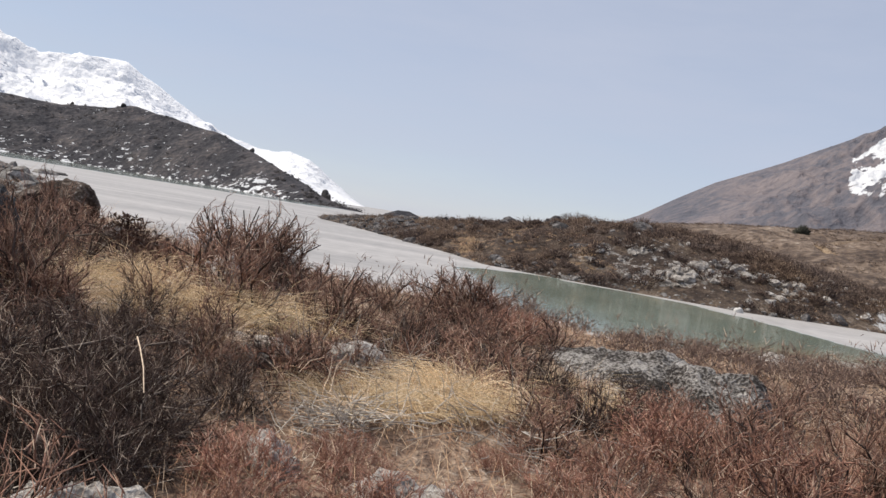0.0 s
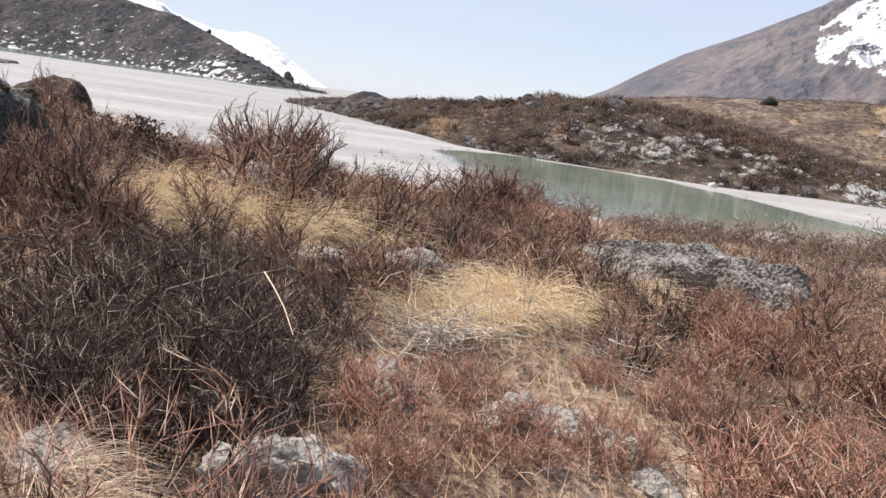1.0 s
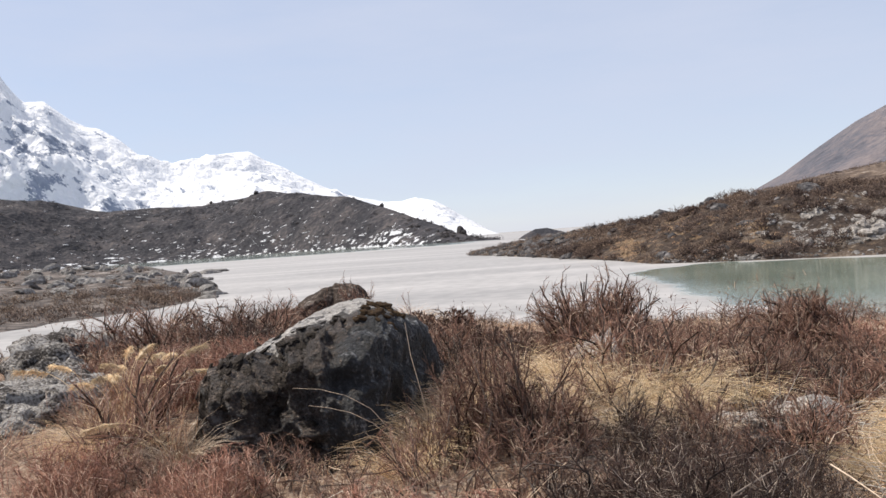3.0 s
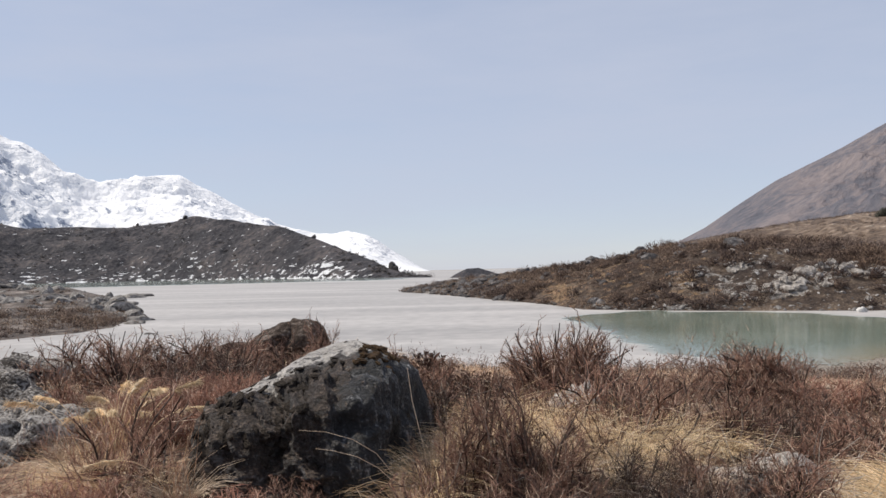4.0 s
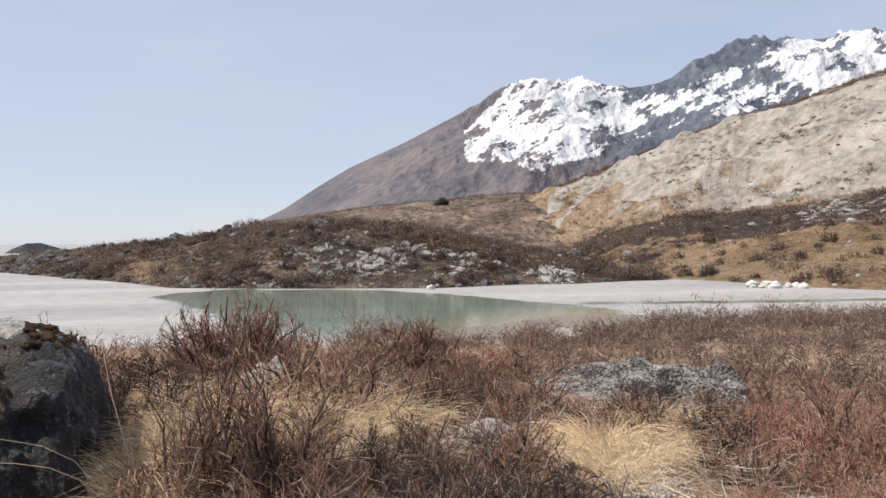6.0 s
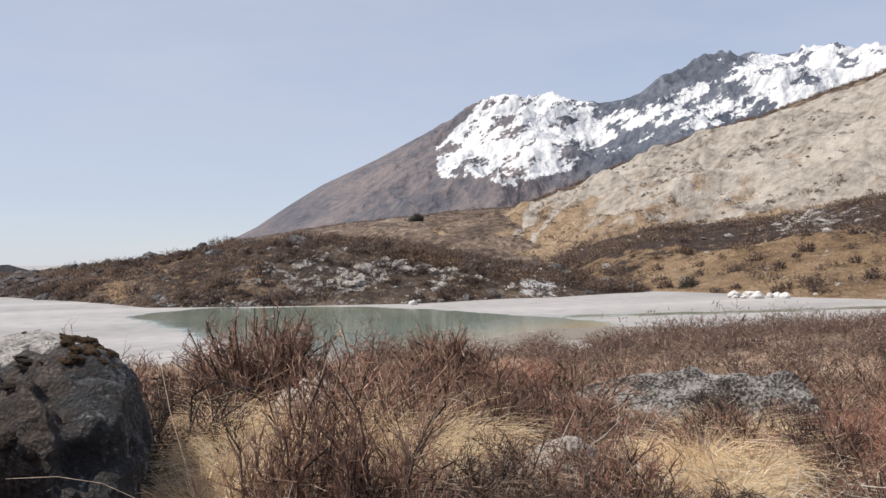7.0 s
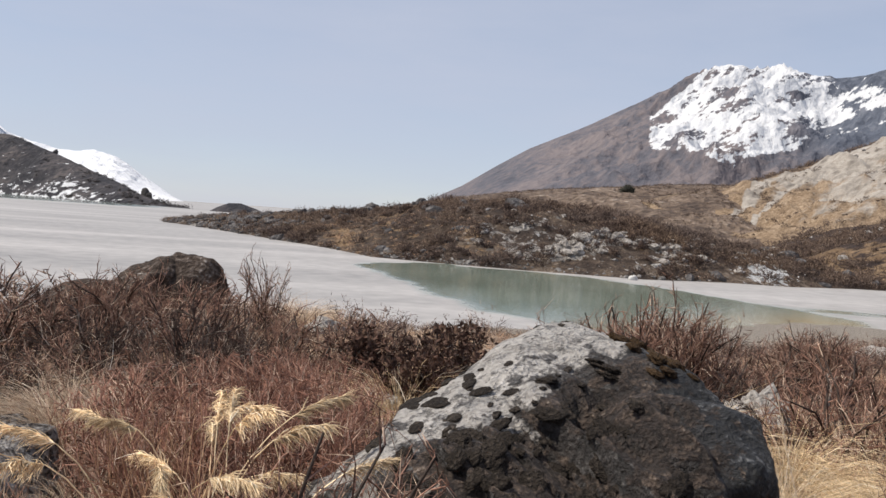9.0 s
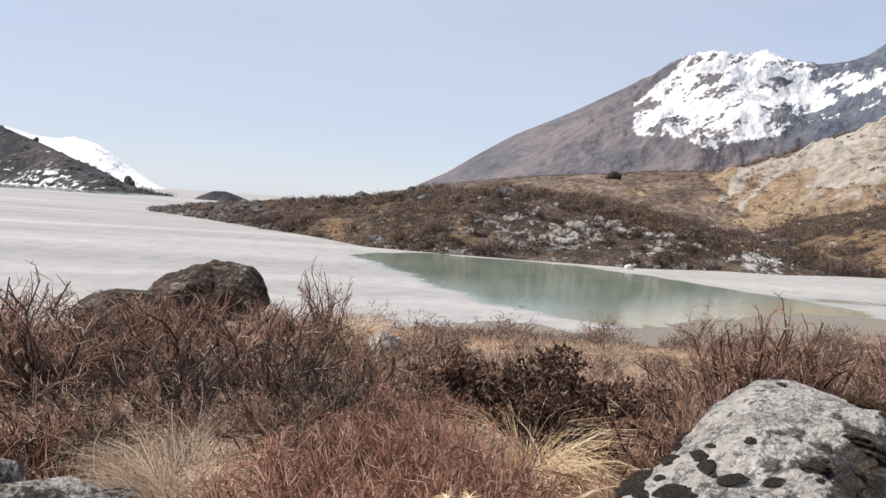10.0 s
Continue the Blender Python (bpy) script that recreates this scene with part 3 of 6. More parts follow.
give(BANK[1], "ochre", np.clip(0.75 * zone(1.3, 0.2, 1.0, 0.25) + 0.5 * zone(5.0, 0.45, 2.6, 0.3) + 0.9 * zone(21.2, 0.62, 1.1, 0.14) + 0.5 * zone(10.0, 0.25, 1.6, 0.2), 0, 1) - 0.05)
give(BANK[1], "snow", 0.85 * zone(28.2, 0.34, 0.9, 0.32) + 0.8 * zone(29.6, 0.24, 0.7, 0.22) + 0.2 * zone(15.0, 0.3, 2.5, 0.25) - 0.12)
tagged(BANK[0], "brown shrubby far bank with pale rocks along the lake", "bank", kind="structure")

SLOPE = landform("brush_slope", (29, 31, 33.6, 37, 41, 45, 49.5, 58, 75), (140, 120, 104, 99, 93, 85, 82, 78, 75), (190, 185, 180, 175, 172, 170, 165, 160, 150),
                 (-0.7, 0.0, 0.95, 1.7, 2.0, 2.2, 3.0, 4.0, 5.0), 0.13, 84, 3.6, 33, ochre_earth, 1.25, 0.5, 14.0, -0.3, gain=0.58)
oz, os_ = SLOPE[6], SLOPE[7]
give(SLOPE[1], "heath", 0.95 * soft(0.30, 0.55, os_) * soft(0.98, 0.8, os_ - 0.1) + 0.55 * np.exp(-(((oz - 34.5) / 2.0) ** 2 + ((os_ - 0.2) / 0.25) ** 2)) - 0.06)
give(SLOPE[1], "scree", 0.75 * np.exp(-(((oz - 46.5) / 2.6) ** 2 + ((os_ - 0.72) / 0.28) ** 2)) + 0.35 * np.exp(-(((oz - 42) / 2.6) ** 2 + ((os_ - 0.95) / 0.15) ** 2)) - 0.12)
tagged(SLOPE[0], "ochre grassy slope with dark scrub above the shore", "slope", kind="structure")

PLATEAU = landform("grass_plateau", (5, 8, 11.2, 15.8, 19.7, 22.7, 26, 30, 36), (200, 200, 200, 200, 200, 200, 200, 200, 200), (380, 380, 380, 380, 375, 370, 365, 360, 340),
                   (0.4, 1.0, 1.6, 2.3, 2.7, 2.95, 3.3, 3.4, 3.4), 0.13, 84, 9.0, 44, plateau_earth, 1.2, 0.4, 34.0, 0.0, crest=0.2, gain=0.55)
tagged(PLATEAU[0], "brown grassy terrace behind the far bank", "terrace", kind="structure")

MORAINE = landform("moraine_slope", (20.6, 21.6, 23.2, 25, 26.8, 28.2, 29.4, 31.7, 35.4, 37.2, 40.7, 44.1, 47.9, 52, 60, 78), (228, 226, 224, 220, 216, 210, 205, 195, 185, 180, 178, 176, 172, 168, 160, 150),
                   (300, 306, 312, 318, 325, 333, 340, 350, 365, 375, 390, 400, 405, 405, 400, 390), (0.7, 1.7, 2.35, 2.75, 3.05, 3.35, 3.7, 4.6, 6.05, 6.75, 7.85, 8.6, 9.8, 11.0, 12.5, 14.0),
                   0.11, 120, 9.0, 55, moraine_pale, 1.15, 0.5, 42.0, 0.0, ridged=True, crest=0.14, gain=0.58, gully=(17.0, 3.2))
mz, ms, maz = MORAINE[4], MORAINE[7], MORAINE[6]
chute = np.exp(-((maz - 26.2 - 4.2 * ms) / 0.42) ** 2) * soft(0.95, 0.7, ms) + 0.9 * np.exp(-((maz - 27.4 - 5.5 * ms) / 0.35) ** 2) * soft(0.8, 0.5, ms)
give(MORAINE[1], "cover", 1.2 * soft(0.90, 0.96, ms) + 0.9 * soft(33.5, 26, maz) + 0.75 * soft(34, 28, maz) * soft(0.75, 0.2, ms) + 0.55 * soft(0.30, 0.05, ms) + 0.17 + 0.10 * soft(36, 29, maz) + 0.35 * soft(0.60, 0.4, ms) * soft(46, 36, maz) - 1.9 * chute)
give(MORAINE[1], "grass", np.clip(1.0 * soft(35, 28, maz) * soft(0.99, 0.9, ms) + 0.8 * soft(0.6, 0.3, ms), 0, 1))
tagged(MORAINE[0], "steep pale moraine wall of sand and rubble", "moraine", kind="structure")

# brown mountain with snow on its upper face
MR_AZ = (5, 8.0, 10.6, 12.8, 15.1, 18.2, 22.1, 25.2, 27.1, 28.4, 30.1, 32.0, 33.9, 36.5, 38.2, 40.7, 43.4, 47.3, 52, 60, 78)
MR_EL = (-0.6, 0.95, 2.25, 3.7, 5.1, 6.55, 8.45, 9.75, 10.25, 10.5, 10.1, 10.4, 9.95, 10.35, 11.55, 12.2, 12.6, 12.4, 12.0, 11.2, 9.0)
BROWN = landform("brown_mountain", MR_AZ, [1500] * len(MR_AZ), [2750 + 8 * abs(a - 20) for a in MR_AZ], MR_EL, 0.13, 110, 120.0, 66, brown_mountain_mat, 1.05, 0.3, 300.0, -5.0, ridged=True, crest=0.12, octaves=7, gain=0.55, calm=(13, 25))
bel = np.degrees(np.arctan2(BROWN[4] - EYE, BROWN[5]))
baz = BROWN[6]
line = np.interp(baz, (22, 26, 28.4, 29.6, 32, 34.3, 37, 41, 46, 60), (5.3, 5.0, 4.2, 5.1, 5.4, 6.3, 7.2, 7.9, 8.8, 9.5))
cover = soft(-0.35, 0.45, bel - line) * soft(-0.3, 0.5, baz - 22.7 - np.maximum(0, bel - 7.6) * 1.0)
bare = 1.5 * soft(-0.3, 0.5, bel - 9.3 - 0.26 * (baz - 34)) * soft(33.0, 34.5, baz) * soft(43.2, 41.5, baz)
bare = bare + 0.9 * np.exp(-(((baz - 34.5) / 3.2) ** 2 + ((bel - 7.0 - 0.25 * (baz - 34)) / 0.4) ** 2)) + 0.7 * np.exp(-(((baz - 27.5) / 2.2) ** 2 + ((bel - 5.9 - 0.35 * (baz - 27.5)) / 0.28) ** 2))
bare = bare + 0.34 * soft(33, 37, baz) * soft(46, 43, baz)
bare = bare + 0.6 * soft(0.955, 1.0, BROWN[7]) * soft(24, 27, baz)
give(BROWN[1], "slate", soft(29.5, 34.5, baz) * soft(3.5, 7.0, bel))
give(BROWN[1], "snow", cover * (0.80 - 0.2 * soft(0.9, 1.0, BROWN[7])) - 0.55 * bare - 0.10 - 0.9 * (1 - cover))
tagged(BROWN[0], "bare brown mountain with a snow-covered upper face", "mountain", kind="structure")

# snowy range on the other side
SL_AZ = (-80, -60, -46, -41, -39.2, -38.6, -37.7, -36.6, -35.1, -34.2, -33.6, -32.5, -31.2, -30.3, -29.2, -27.4, -25.8, -24.3, -23.3, -22.2, -20.9, -19.5, -18.1, -16.7, -15.4, -14.5, -13.4, -12.1, -11.3, -10.5, -9.4, -8.35, -7.3)
SL_EL = (13, 15, 13.8, 12.2, 11.5, 10.8, 10.0, 10.1, 8.95, 8.5, 8.4, 7.75, 6.6, 6.15, 5.98, 6.27, 6.52, 6.6, 6.0, 5.5, 4.7, 3.95, 3.34, 2.9, 2.6, 2.57, 2.7, 2.44, 2.05, 1.45, 0.78, 0.1, -0.6)
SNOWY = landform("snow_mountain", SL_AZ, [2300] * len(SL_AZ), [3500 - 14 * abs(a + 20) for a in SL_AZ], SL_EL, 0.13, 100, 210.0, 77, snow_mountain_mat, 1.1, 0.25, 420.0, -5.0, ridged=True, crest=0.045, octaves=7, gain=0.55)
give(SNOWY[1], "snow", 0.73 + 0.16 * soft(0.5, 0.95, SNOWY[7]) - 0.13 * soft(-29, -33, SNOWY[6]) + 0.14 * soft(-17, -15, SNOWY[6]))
tagged(SNOWY[0], "snow-covered mountain range with rocky ribs", "mountain", kind="structure")

# dark moraine hill at the head of the lake
HILL = landform("dark_hill", (-80, -60, -45, -40.3, -37.3, -33.5, -30.6, -27.5, -24.8, -23.3, -21.0, -18.0, -15.8, -14.2, -11.9, -10.6, -9.4, -7.6),
                (900, 900, 950, 980, 1000, 1000, 980, 940, 880, 850, 790, 700, 630, 590, 540, 515, 490, 455),
                (1150, 1150, 1200, 1220, 1230, 1220, 1200, 1150, 1090, 1060, 980, 850, 760, 700, 620, 580, 540, 475),
                (4.6, 4.8, 4.6, 4.35, 4.05, 3.2, 3.2, 3.25, 3.55, 3.88, 3.62, 3.1, 2.42, 1.75, 0.8, 0.15, -0.2, -0.55), 0.11, 84, 15.0, 88, dark_hill_mat, 1.35, 0.4, 60.0, -0.5, crest=0.22, gain=0.6)
haz, hs = HILL[6], HILL[7]
patch = 0.21 * soft(-44, -34, haz) * soft(0.36, 0.03, hs) * soft(-10.5, -13, haz) + 0.38 * np.exp(-(((haz + 15.0) / 2.2) ** 2 + ((hs - 0.2) / 0.2) ** 2)) + 0.25 * soft(0.05, 0.01, hs) * soft(-12, -14, haz)
give(HILL[1], "snow", patch - 0.02)
tagged(HILL[0], "dark scrubby moraine hill with thin snow patches", "hill", kind="structure")

ISLE = landform("islet", (-6.4, -6.0, -5.2, -4.4, -3.4, -2.6), (418, 416, 414, 414, 416, 420), (424, 424, 426, 426, 425, 424), (-0.6, -0.35, 0.0, 0.02, -0.3, -0.6), 0.05, 24, 0.6, 91, dark_hill_mat, 1.5, 0.05, 8.0, -0.3)
give(ISLE[1], "snow", np.zeros(ISLE[4].shape))
tagged(ISLE[0], "small dark islet far out on the lake", "islet", kind="structure")

SPIT = landform("stony_spit", (-75, -60, -45, -37, -31, -28.3, -26.6), (40, 47, 55, 61, 67, 73, 86), (190, 190, 200, 200, 180, 135, 93), (0.2, 0.1, -0.1, -0.25, -0.55, -1.4, -2.7), 0.15, 80, 1.7, 99, spit_earth, 1.3, 0.6, 9.0, -0.3)
tagged(SPIT[0], "stony brush-covered spit running into the lake", "spit", kind="structure")
# ---- things: builders ----


def part(name, me, parent, label=""):
    ob = new(name, me)
    ob.parent = parent
    return tagged(ob, label) if label else ob


_ico = {}


def sphere_dirs(level):
    if level not in _ico:
        bm = bmesh.new()
        bmesh.ops.create_icosphere(bm, subdivisions=level, radius=1.0)
        bm.verts.ensure_lookup_table()
        _ico[level] = (np.array([v.co[:] for v in bm.verts]), np.array([[v.index for v in f.verts] for f in bm.faces]))
        bm.free()
    return _ico[level]


def facet_radius(dirs, planes, hard=12.0):
    """Distance from the centre to a body cut by planes (normal, distance), with worn edges."""
    total = 0.0
    for n, d in planes:
        n = np.array(n, float)
        n /= np.linalg.norm(n)
        total = total + np.maximum(dirs @ n / d, 1e-4) ** hard
    return total ** (-1.0 / hard)


def rough3(p, size, amp, seed):
    """Cheap three-way noise on points."""
    return amp * (fbm(p[:, 0] + p[:, 2] * 0.7, p[:, 1] - p[:, 2] * 0.6, size, 4, seed) + fbm(p[:, 2] + p[:, 0] * 0.5, p[:, 1] * 0.8 + p[:, 2] * 0.4, size, 4, seed + 9)) * 0.7


def rock_arrays(seed, level=3, faces=9, size=(1, 1, 0.7), bump=0.07):
    rng = np.random.default_rng(seed)
    dirs, fc = sphere_dirs(level)
    planes = []
    for _ in range(faces + 7):
        n = rng.normal(size=3)
        planes.append((n, rng.uniform(0.62, 1.0)))
    planes.append(((0, 0, -1), 1.0))
    p = dirs * np.minimum(facet_radius(dirs, planes, 34.0), 1.15)[:, None]
    p = p * (1 + rough3(p * 1.0 + seed, 0.9, bump, seed) + rough3(p + seed, 0.25, bump * 0.6, seed + 3) + rough3(p + seed, 0.08, bump * 0.25, seed + 5))[:, None]
    q = p * 1.3 + seed
    p = p * (1 + 0.9 * bump * fbm(q[:, 0] + 0.6 * q[:, 2], q[:, 1] - 0.5 * q[:, 2], 0.55, 5, seed + 2, True, 0.6))[:, None]
    return p * np.array(size), fc


def rock(seed, x, y, size, material, label, turn_z=0.0, level=4, sink=0.42, name="rock", z=None, bump=0.17, group="", smooth=True):
    v, f = rock_arrays(seed, level, 9, size, bump)
    ob = new(name, mesh_of(name, v, f, material, smooth))
    base = float(ground_height(x, y)) if z is None else z
    ob.matrix_world = pose(x, y, base + size[2] * (1 - 2 * sink) * 0.9, 0, 0, turn_z)
    return tagged(ob, label, "rock", group)


def grow(rng, roots, dirs, lengths, k, up=0.0, wiggle=0.15):
    n = len(roots)
    d = dirs / (np.linalg.norm(dirs, axis=1, keepdims=True) + 1e-9)
    pts = [roots]
    step = (lengths / (k - 1))[:, None]
    for _ in range(k - 1):
        pts.append(pts[-1] + d * step)
        d = d + np.array([0, 0, up]) + rng.normal(size=(n, 3)) * wiggle
        d /= np.linalg.norm(d, axis=1, keepdims=True)
    return np.stack(pts, 1)


def sprout(rng, lines, per, low=0.3, out=0.7, up=0.3):
    """Roots and directions of side shoots along lines."""
    n, k, _ = lines.shape
    idx = np.repeat(np.arange(n), per)
    u = rng.uniform(low, 1.0, len(idx)) * (k - 1)
    i = np.minimum(u.astype(int), k - 2)
    f = (u - i)[:, None]
    a, b = lines[idx, i], lines[idx, i + 1]
    d = b - a
    d /= np.linalg.norm(d, axis=1, keepdims=True) + 1e-9
    return a + (b - a) * f, d + rng.normal(size=d.shape) * out + np.array([0, 0, up])


def taper(lines, r0, r1):
    n, k, _ = lines.shape
    return np.broadcast_to(np.linspace(r0, r1, k), (n, k))


SHRUBS = {  # stems, half width, height, lowest rise (sine), twigs, twig length, tips, tip length, wander, root spread
    "willow": (27, 0.44, 0.78, 0.28, 11, 0.24, 5, 0.085, 0.10, 0.15),
    "dark": (38, 0.56, 0.52, 0.10, 11, 0.22, 6, 0.10, 0.12, 0.22),
    "low": (22, 0.46, 0.42, 0.18, 10, 0.18, 5, 0.08, 0.09, 0.24),
    "red": (46, 0.40, 0.30, 0.35, 7, 0.14, 4, 0.07, 0.05, 0.30),
    "rhodo": (20, 0.50, 0.54, 0.20, 8, 0.20, 3, 0.07, 0.09, 0.16),
}


def shrub_lines(kind, seed):
    """Stems fan out to a lobed dome, twigs and tips brush outwards and up."""
    rng = np.random.default_rng(seed)
    n, wide, h, rise, per, tl, subs, sl, wander, base = SHRUBS[kind]
    a = rng.uniform(0, 2 * np.pi, n)
    s = rng.uniform(rise, 1, n)
    flat = np.sqrt(1 - s * s)
    out = np.stack([flat * np.cos(a), flat * np.sin(a), s], 1)
    lobes = 1 + 0.14 * np.sin(2 * a + rng.uniform(0, 6)) + 0.12 * np.sin(3 * a + rng.uniform(0, 6) + 3 * s)
    reach = lobes * rng.uniform(0.62, 0.90, n) / np.sqrt((flat / wide) ** 2 + (s / h) ** 2)
    tip = out * reach[:, None]
    root = np.concatenate([out[:, :2] * base * rng.uniform(0.2, 1, (n, 1)), np.full((n, 1), -0.06)], 1)
    mid = root * 0.55 + tip * np.array((0.32, 0.32, 0.62)) + rng.normal(size=(n, 3)) * wander
    u = np.linspace(0, 1, 5)[None, :, None]
    stems = root[:, None] * (1 - u) ** 2 + mid[:, None] * 2 * u * (1 - u) + tip[:, None] * u * u
    stems[:, 1:] += rng.normal(size=(n, 4, 3)) * wander * 0.25
    ro, di = sprout(rng, stems, per, 0.22, 0.75, 0.25)
    twigs = grow(rng, ro, di + ro / h * 0.6, tl * rng.uniform(0.4, 1.1, len(ro)), 3, 0.10, 0.42)
    ro, di = sprout(rng, twigs, subs, 0.2, 0.8, 0.35)
    tips = grow(rng, ro, di, sl * rng.uniform(0.5, 1.4, len(ro)), 2)

    def held(lines):
        far = np.sqrt((lines[..., 0] ** 2 + lines[..., 1] ** 2) / wide**2 + (lines[..., 2] / h) ** 2)
        return lines * np.where(far > 1, far ** -0.85, 1.0)[..., None]

    return held(stems), held(twigs), held(tips)


def leaf_rosettes(rng, tips, per, size):
    """Pointed folded leaves in bunches round the twig ends."""
    end = np.repeat(tips[:, -1], per, axis=0)
    n = len(end)
    d = rng.normal(size=(n, 3)) + np.array([0, 0, 0.5])
    d /= np.linalg.norm(d, axis=1, keepdims=True)
    side = np.cross(d, rng.normal(size=(n, 3)))
    side /= np.linalg.norm(side, axis=1, keepdims=True)
    lift = np.cross(side, d)
    s = size * rng.uniform(0.6, 1.3, (n, 1))
    v = np.stack([end, end + d * s * 0.5 + side * s * 0.17 + lift * s * 0.07, end + d * s, end + d * s * 0.5 - side * s * 0.17 + lift * s * 0.07], 1)
    return v.reshape(-1, 3), np.arange(4 * n).reshape(n, 4)


LOOKS = {
    "willow": (bark, twig_brown, "leafless brown willow shrub with fine upright twigs"),
    "dark": (bark, twig_dark, "spreading dark leafless shrub with tangled grey twigs"),
    "low": (bark, twig_brown, "low brown leafless shrub among dry grass"),
    "red": (twig_red, twig_red, "low mat of reddish leafless dwarf shrub"),
    "rhodo": (bark, twig_dark, "dwarf rhododendron with dark withered reddish leaves"),
}


def make_shrub(kind, seed, level=1):
    stems, twigs, tips = shrub_lines(kind, seed)
    stem_mat, twig_mat, label = LOOKS[kind]
    thick = {"willow": 0.0105, "dark": 0.0075, "low": 0.0065, "red": 0.003, "rhodo": 0.010}[kind]
    ob = new("shrub", mesh_of("shrub", *tubes(stems, taper(stems, thick, thick * 0.4)), stem_mat))
    tagged(ob, label, "shrub", "shrubs on the near bank")
    if level == 1:
        v = joined([thirds(tubes(twigs, taper(twigs, max(thick * 0.36, 0.0021), 0.0011))), cones(tips, 0.0017)])
    else:
        v = joined([thirds(tubes(twigs, taper(twigs, 0.0038, 0.0016))), cones(tips[::3 if level == 0 else 2], 0.0024)])
    part("crown", mesh_of("crown", *v, twig_mat), ob)
    if kind == "rhodo":
        rng = np.random.default_rng(seed + 500)
        part("foliage", mesh_of("foliage", *leaf_rosettes(rng, np.concatenate([tips, twigs[:, -2:]]), 4, 0.05), leaf_dark), ob, "withered reddish-brown leaves")
    return ob


def tuft_lines(seed, n, h, spread, droop, base):
    rng = np.random.default_rng(seed)
    a = rng.uniform(0, 2 * np.pi, n)
    out = np.stack([np.cos(a), np.sin(a)], 1)
    r = base * np.sqrt(rng.uniform(0, 1, n))
    roots = np.concatenate([out * r[:, None], np.full((n, 1), -0.03)], 1)
    t = spread * rng.uniform(0.1, 1, n) ** 0.7
    dirs = np.concatenate([out * t[:, None] + rng.normal(size=(n, 2)) * 0.15, np.ones((n, 1))], 1)
    d = dirs / np.linalg.norm(dirs, axis=1, keepdims=True)
    pts, step = [roots], (h * rng.uniform(0.6, 1.25, n) / 3)[:, None]
    for i in range(3):
        pts.append(pts[-1] + d * step)
        d = d + np.concatenate([out * 0.30 * droop, np.full((n, 1), -0.42 * droop)], 1) + rng.normal(size=(n, 3)) * 0.07
        d /= np.linalg.norm(d, axis=1, keepdims=True)
    p = np.stack(pts, 1)
    p[..., 2] = np.maximum(p[..., 2], 0.012 * np.arange(4)[None])
    return p


def make_tussock(seed, material, label, n=260, h=0.5, spread=0.7, droop=1.0, base=0.10, thick=0.0024):
    p = tuft_lines(seed, n, h, spread, droop, base)
    ob = new("grass_tussock", mesh_of("grass_tussock", *tubes(p, taper(p, thick, 0.0006)), material))
    return tagged(ob, label, "grass", "grass tussocks")


# ---- the boulder and the larger rocks ----


CAVITIES = ((-0.85, 6.72, 3.22, 0.13, 0.17), (-0.42, 6.68, 3.24, 0.11, 0.15), (-0.62, 6.70, 3.02, 0.12, 0.10), (-1.0, 6.80, 3.02, 0.10, 0.10))


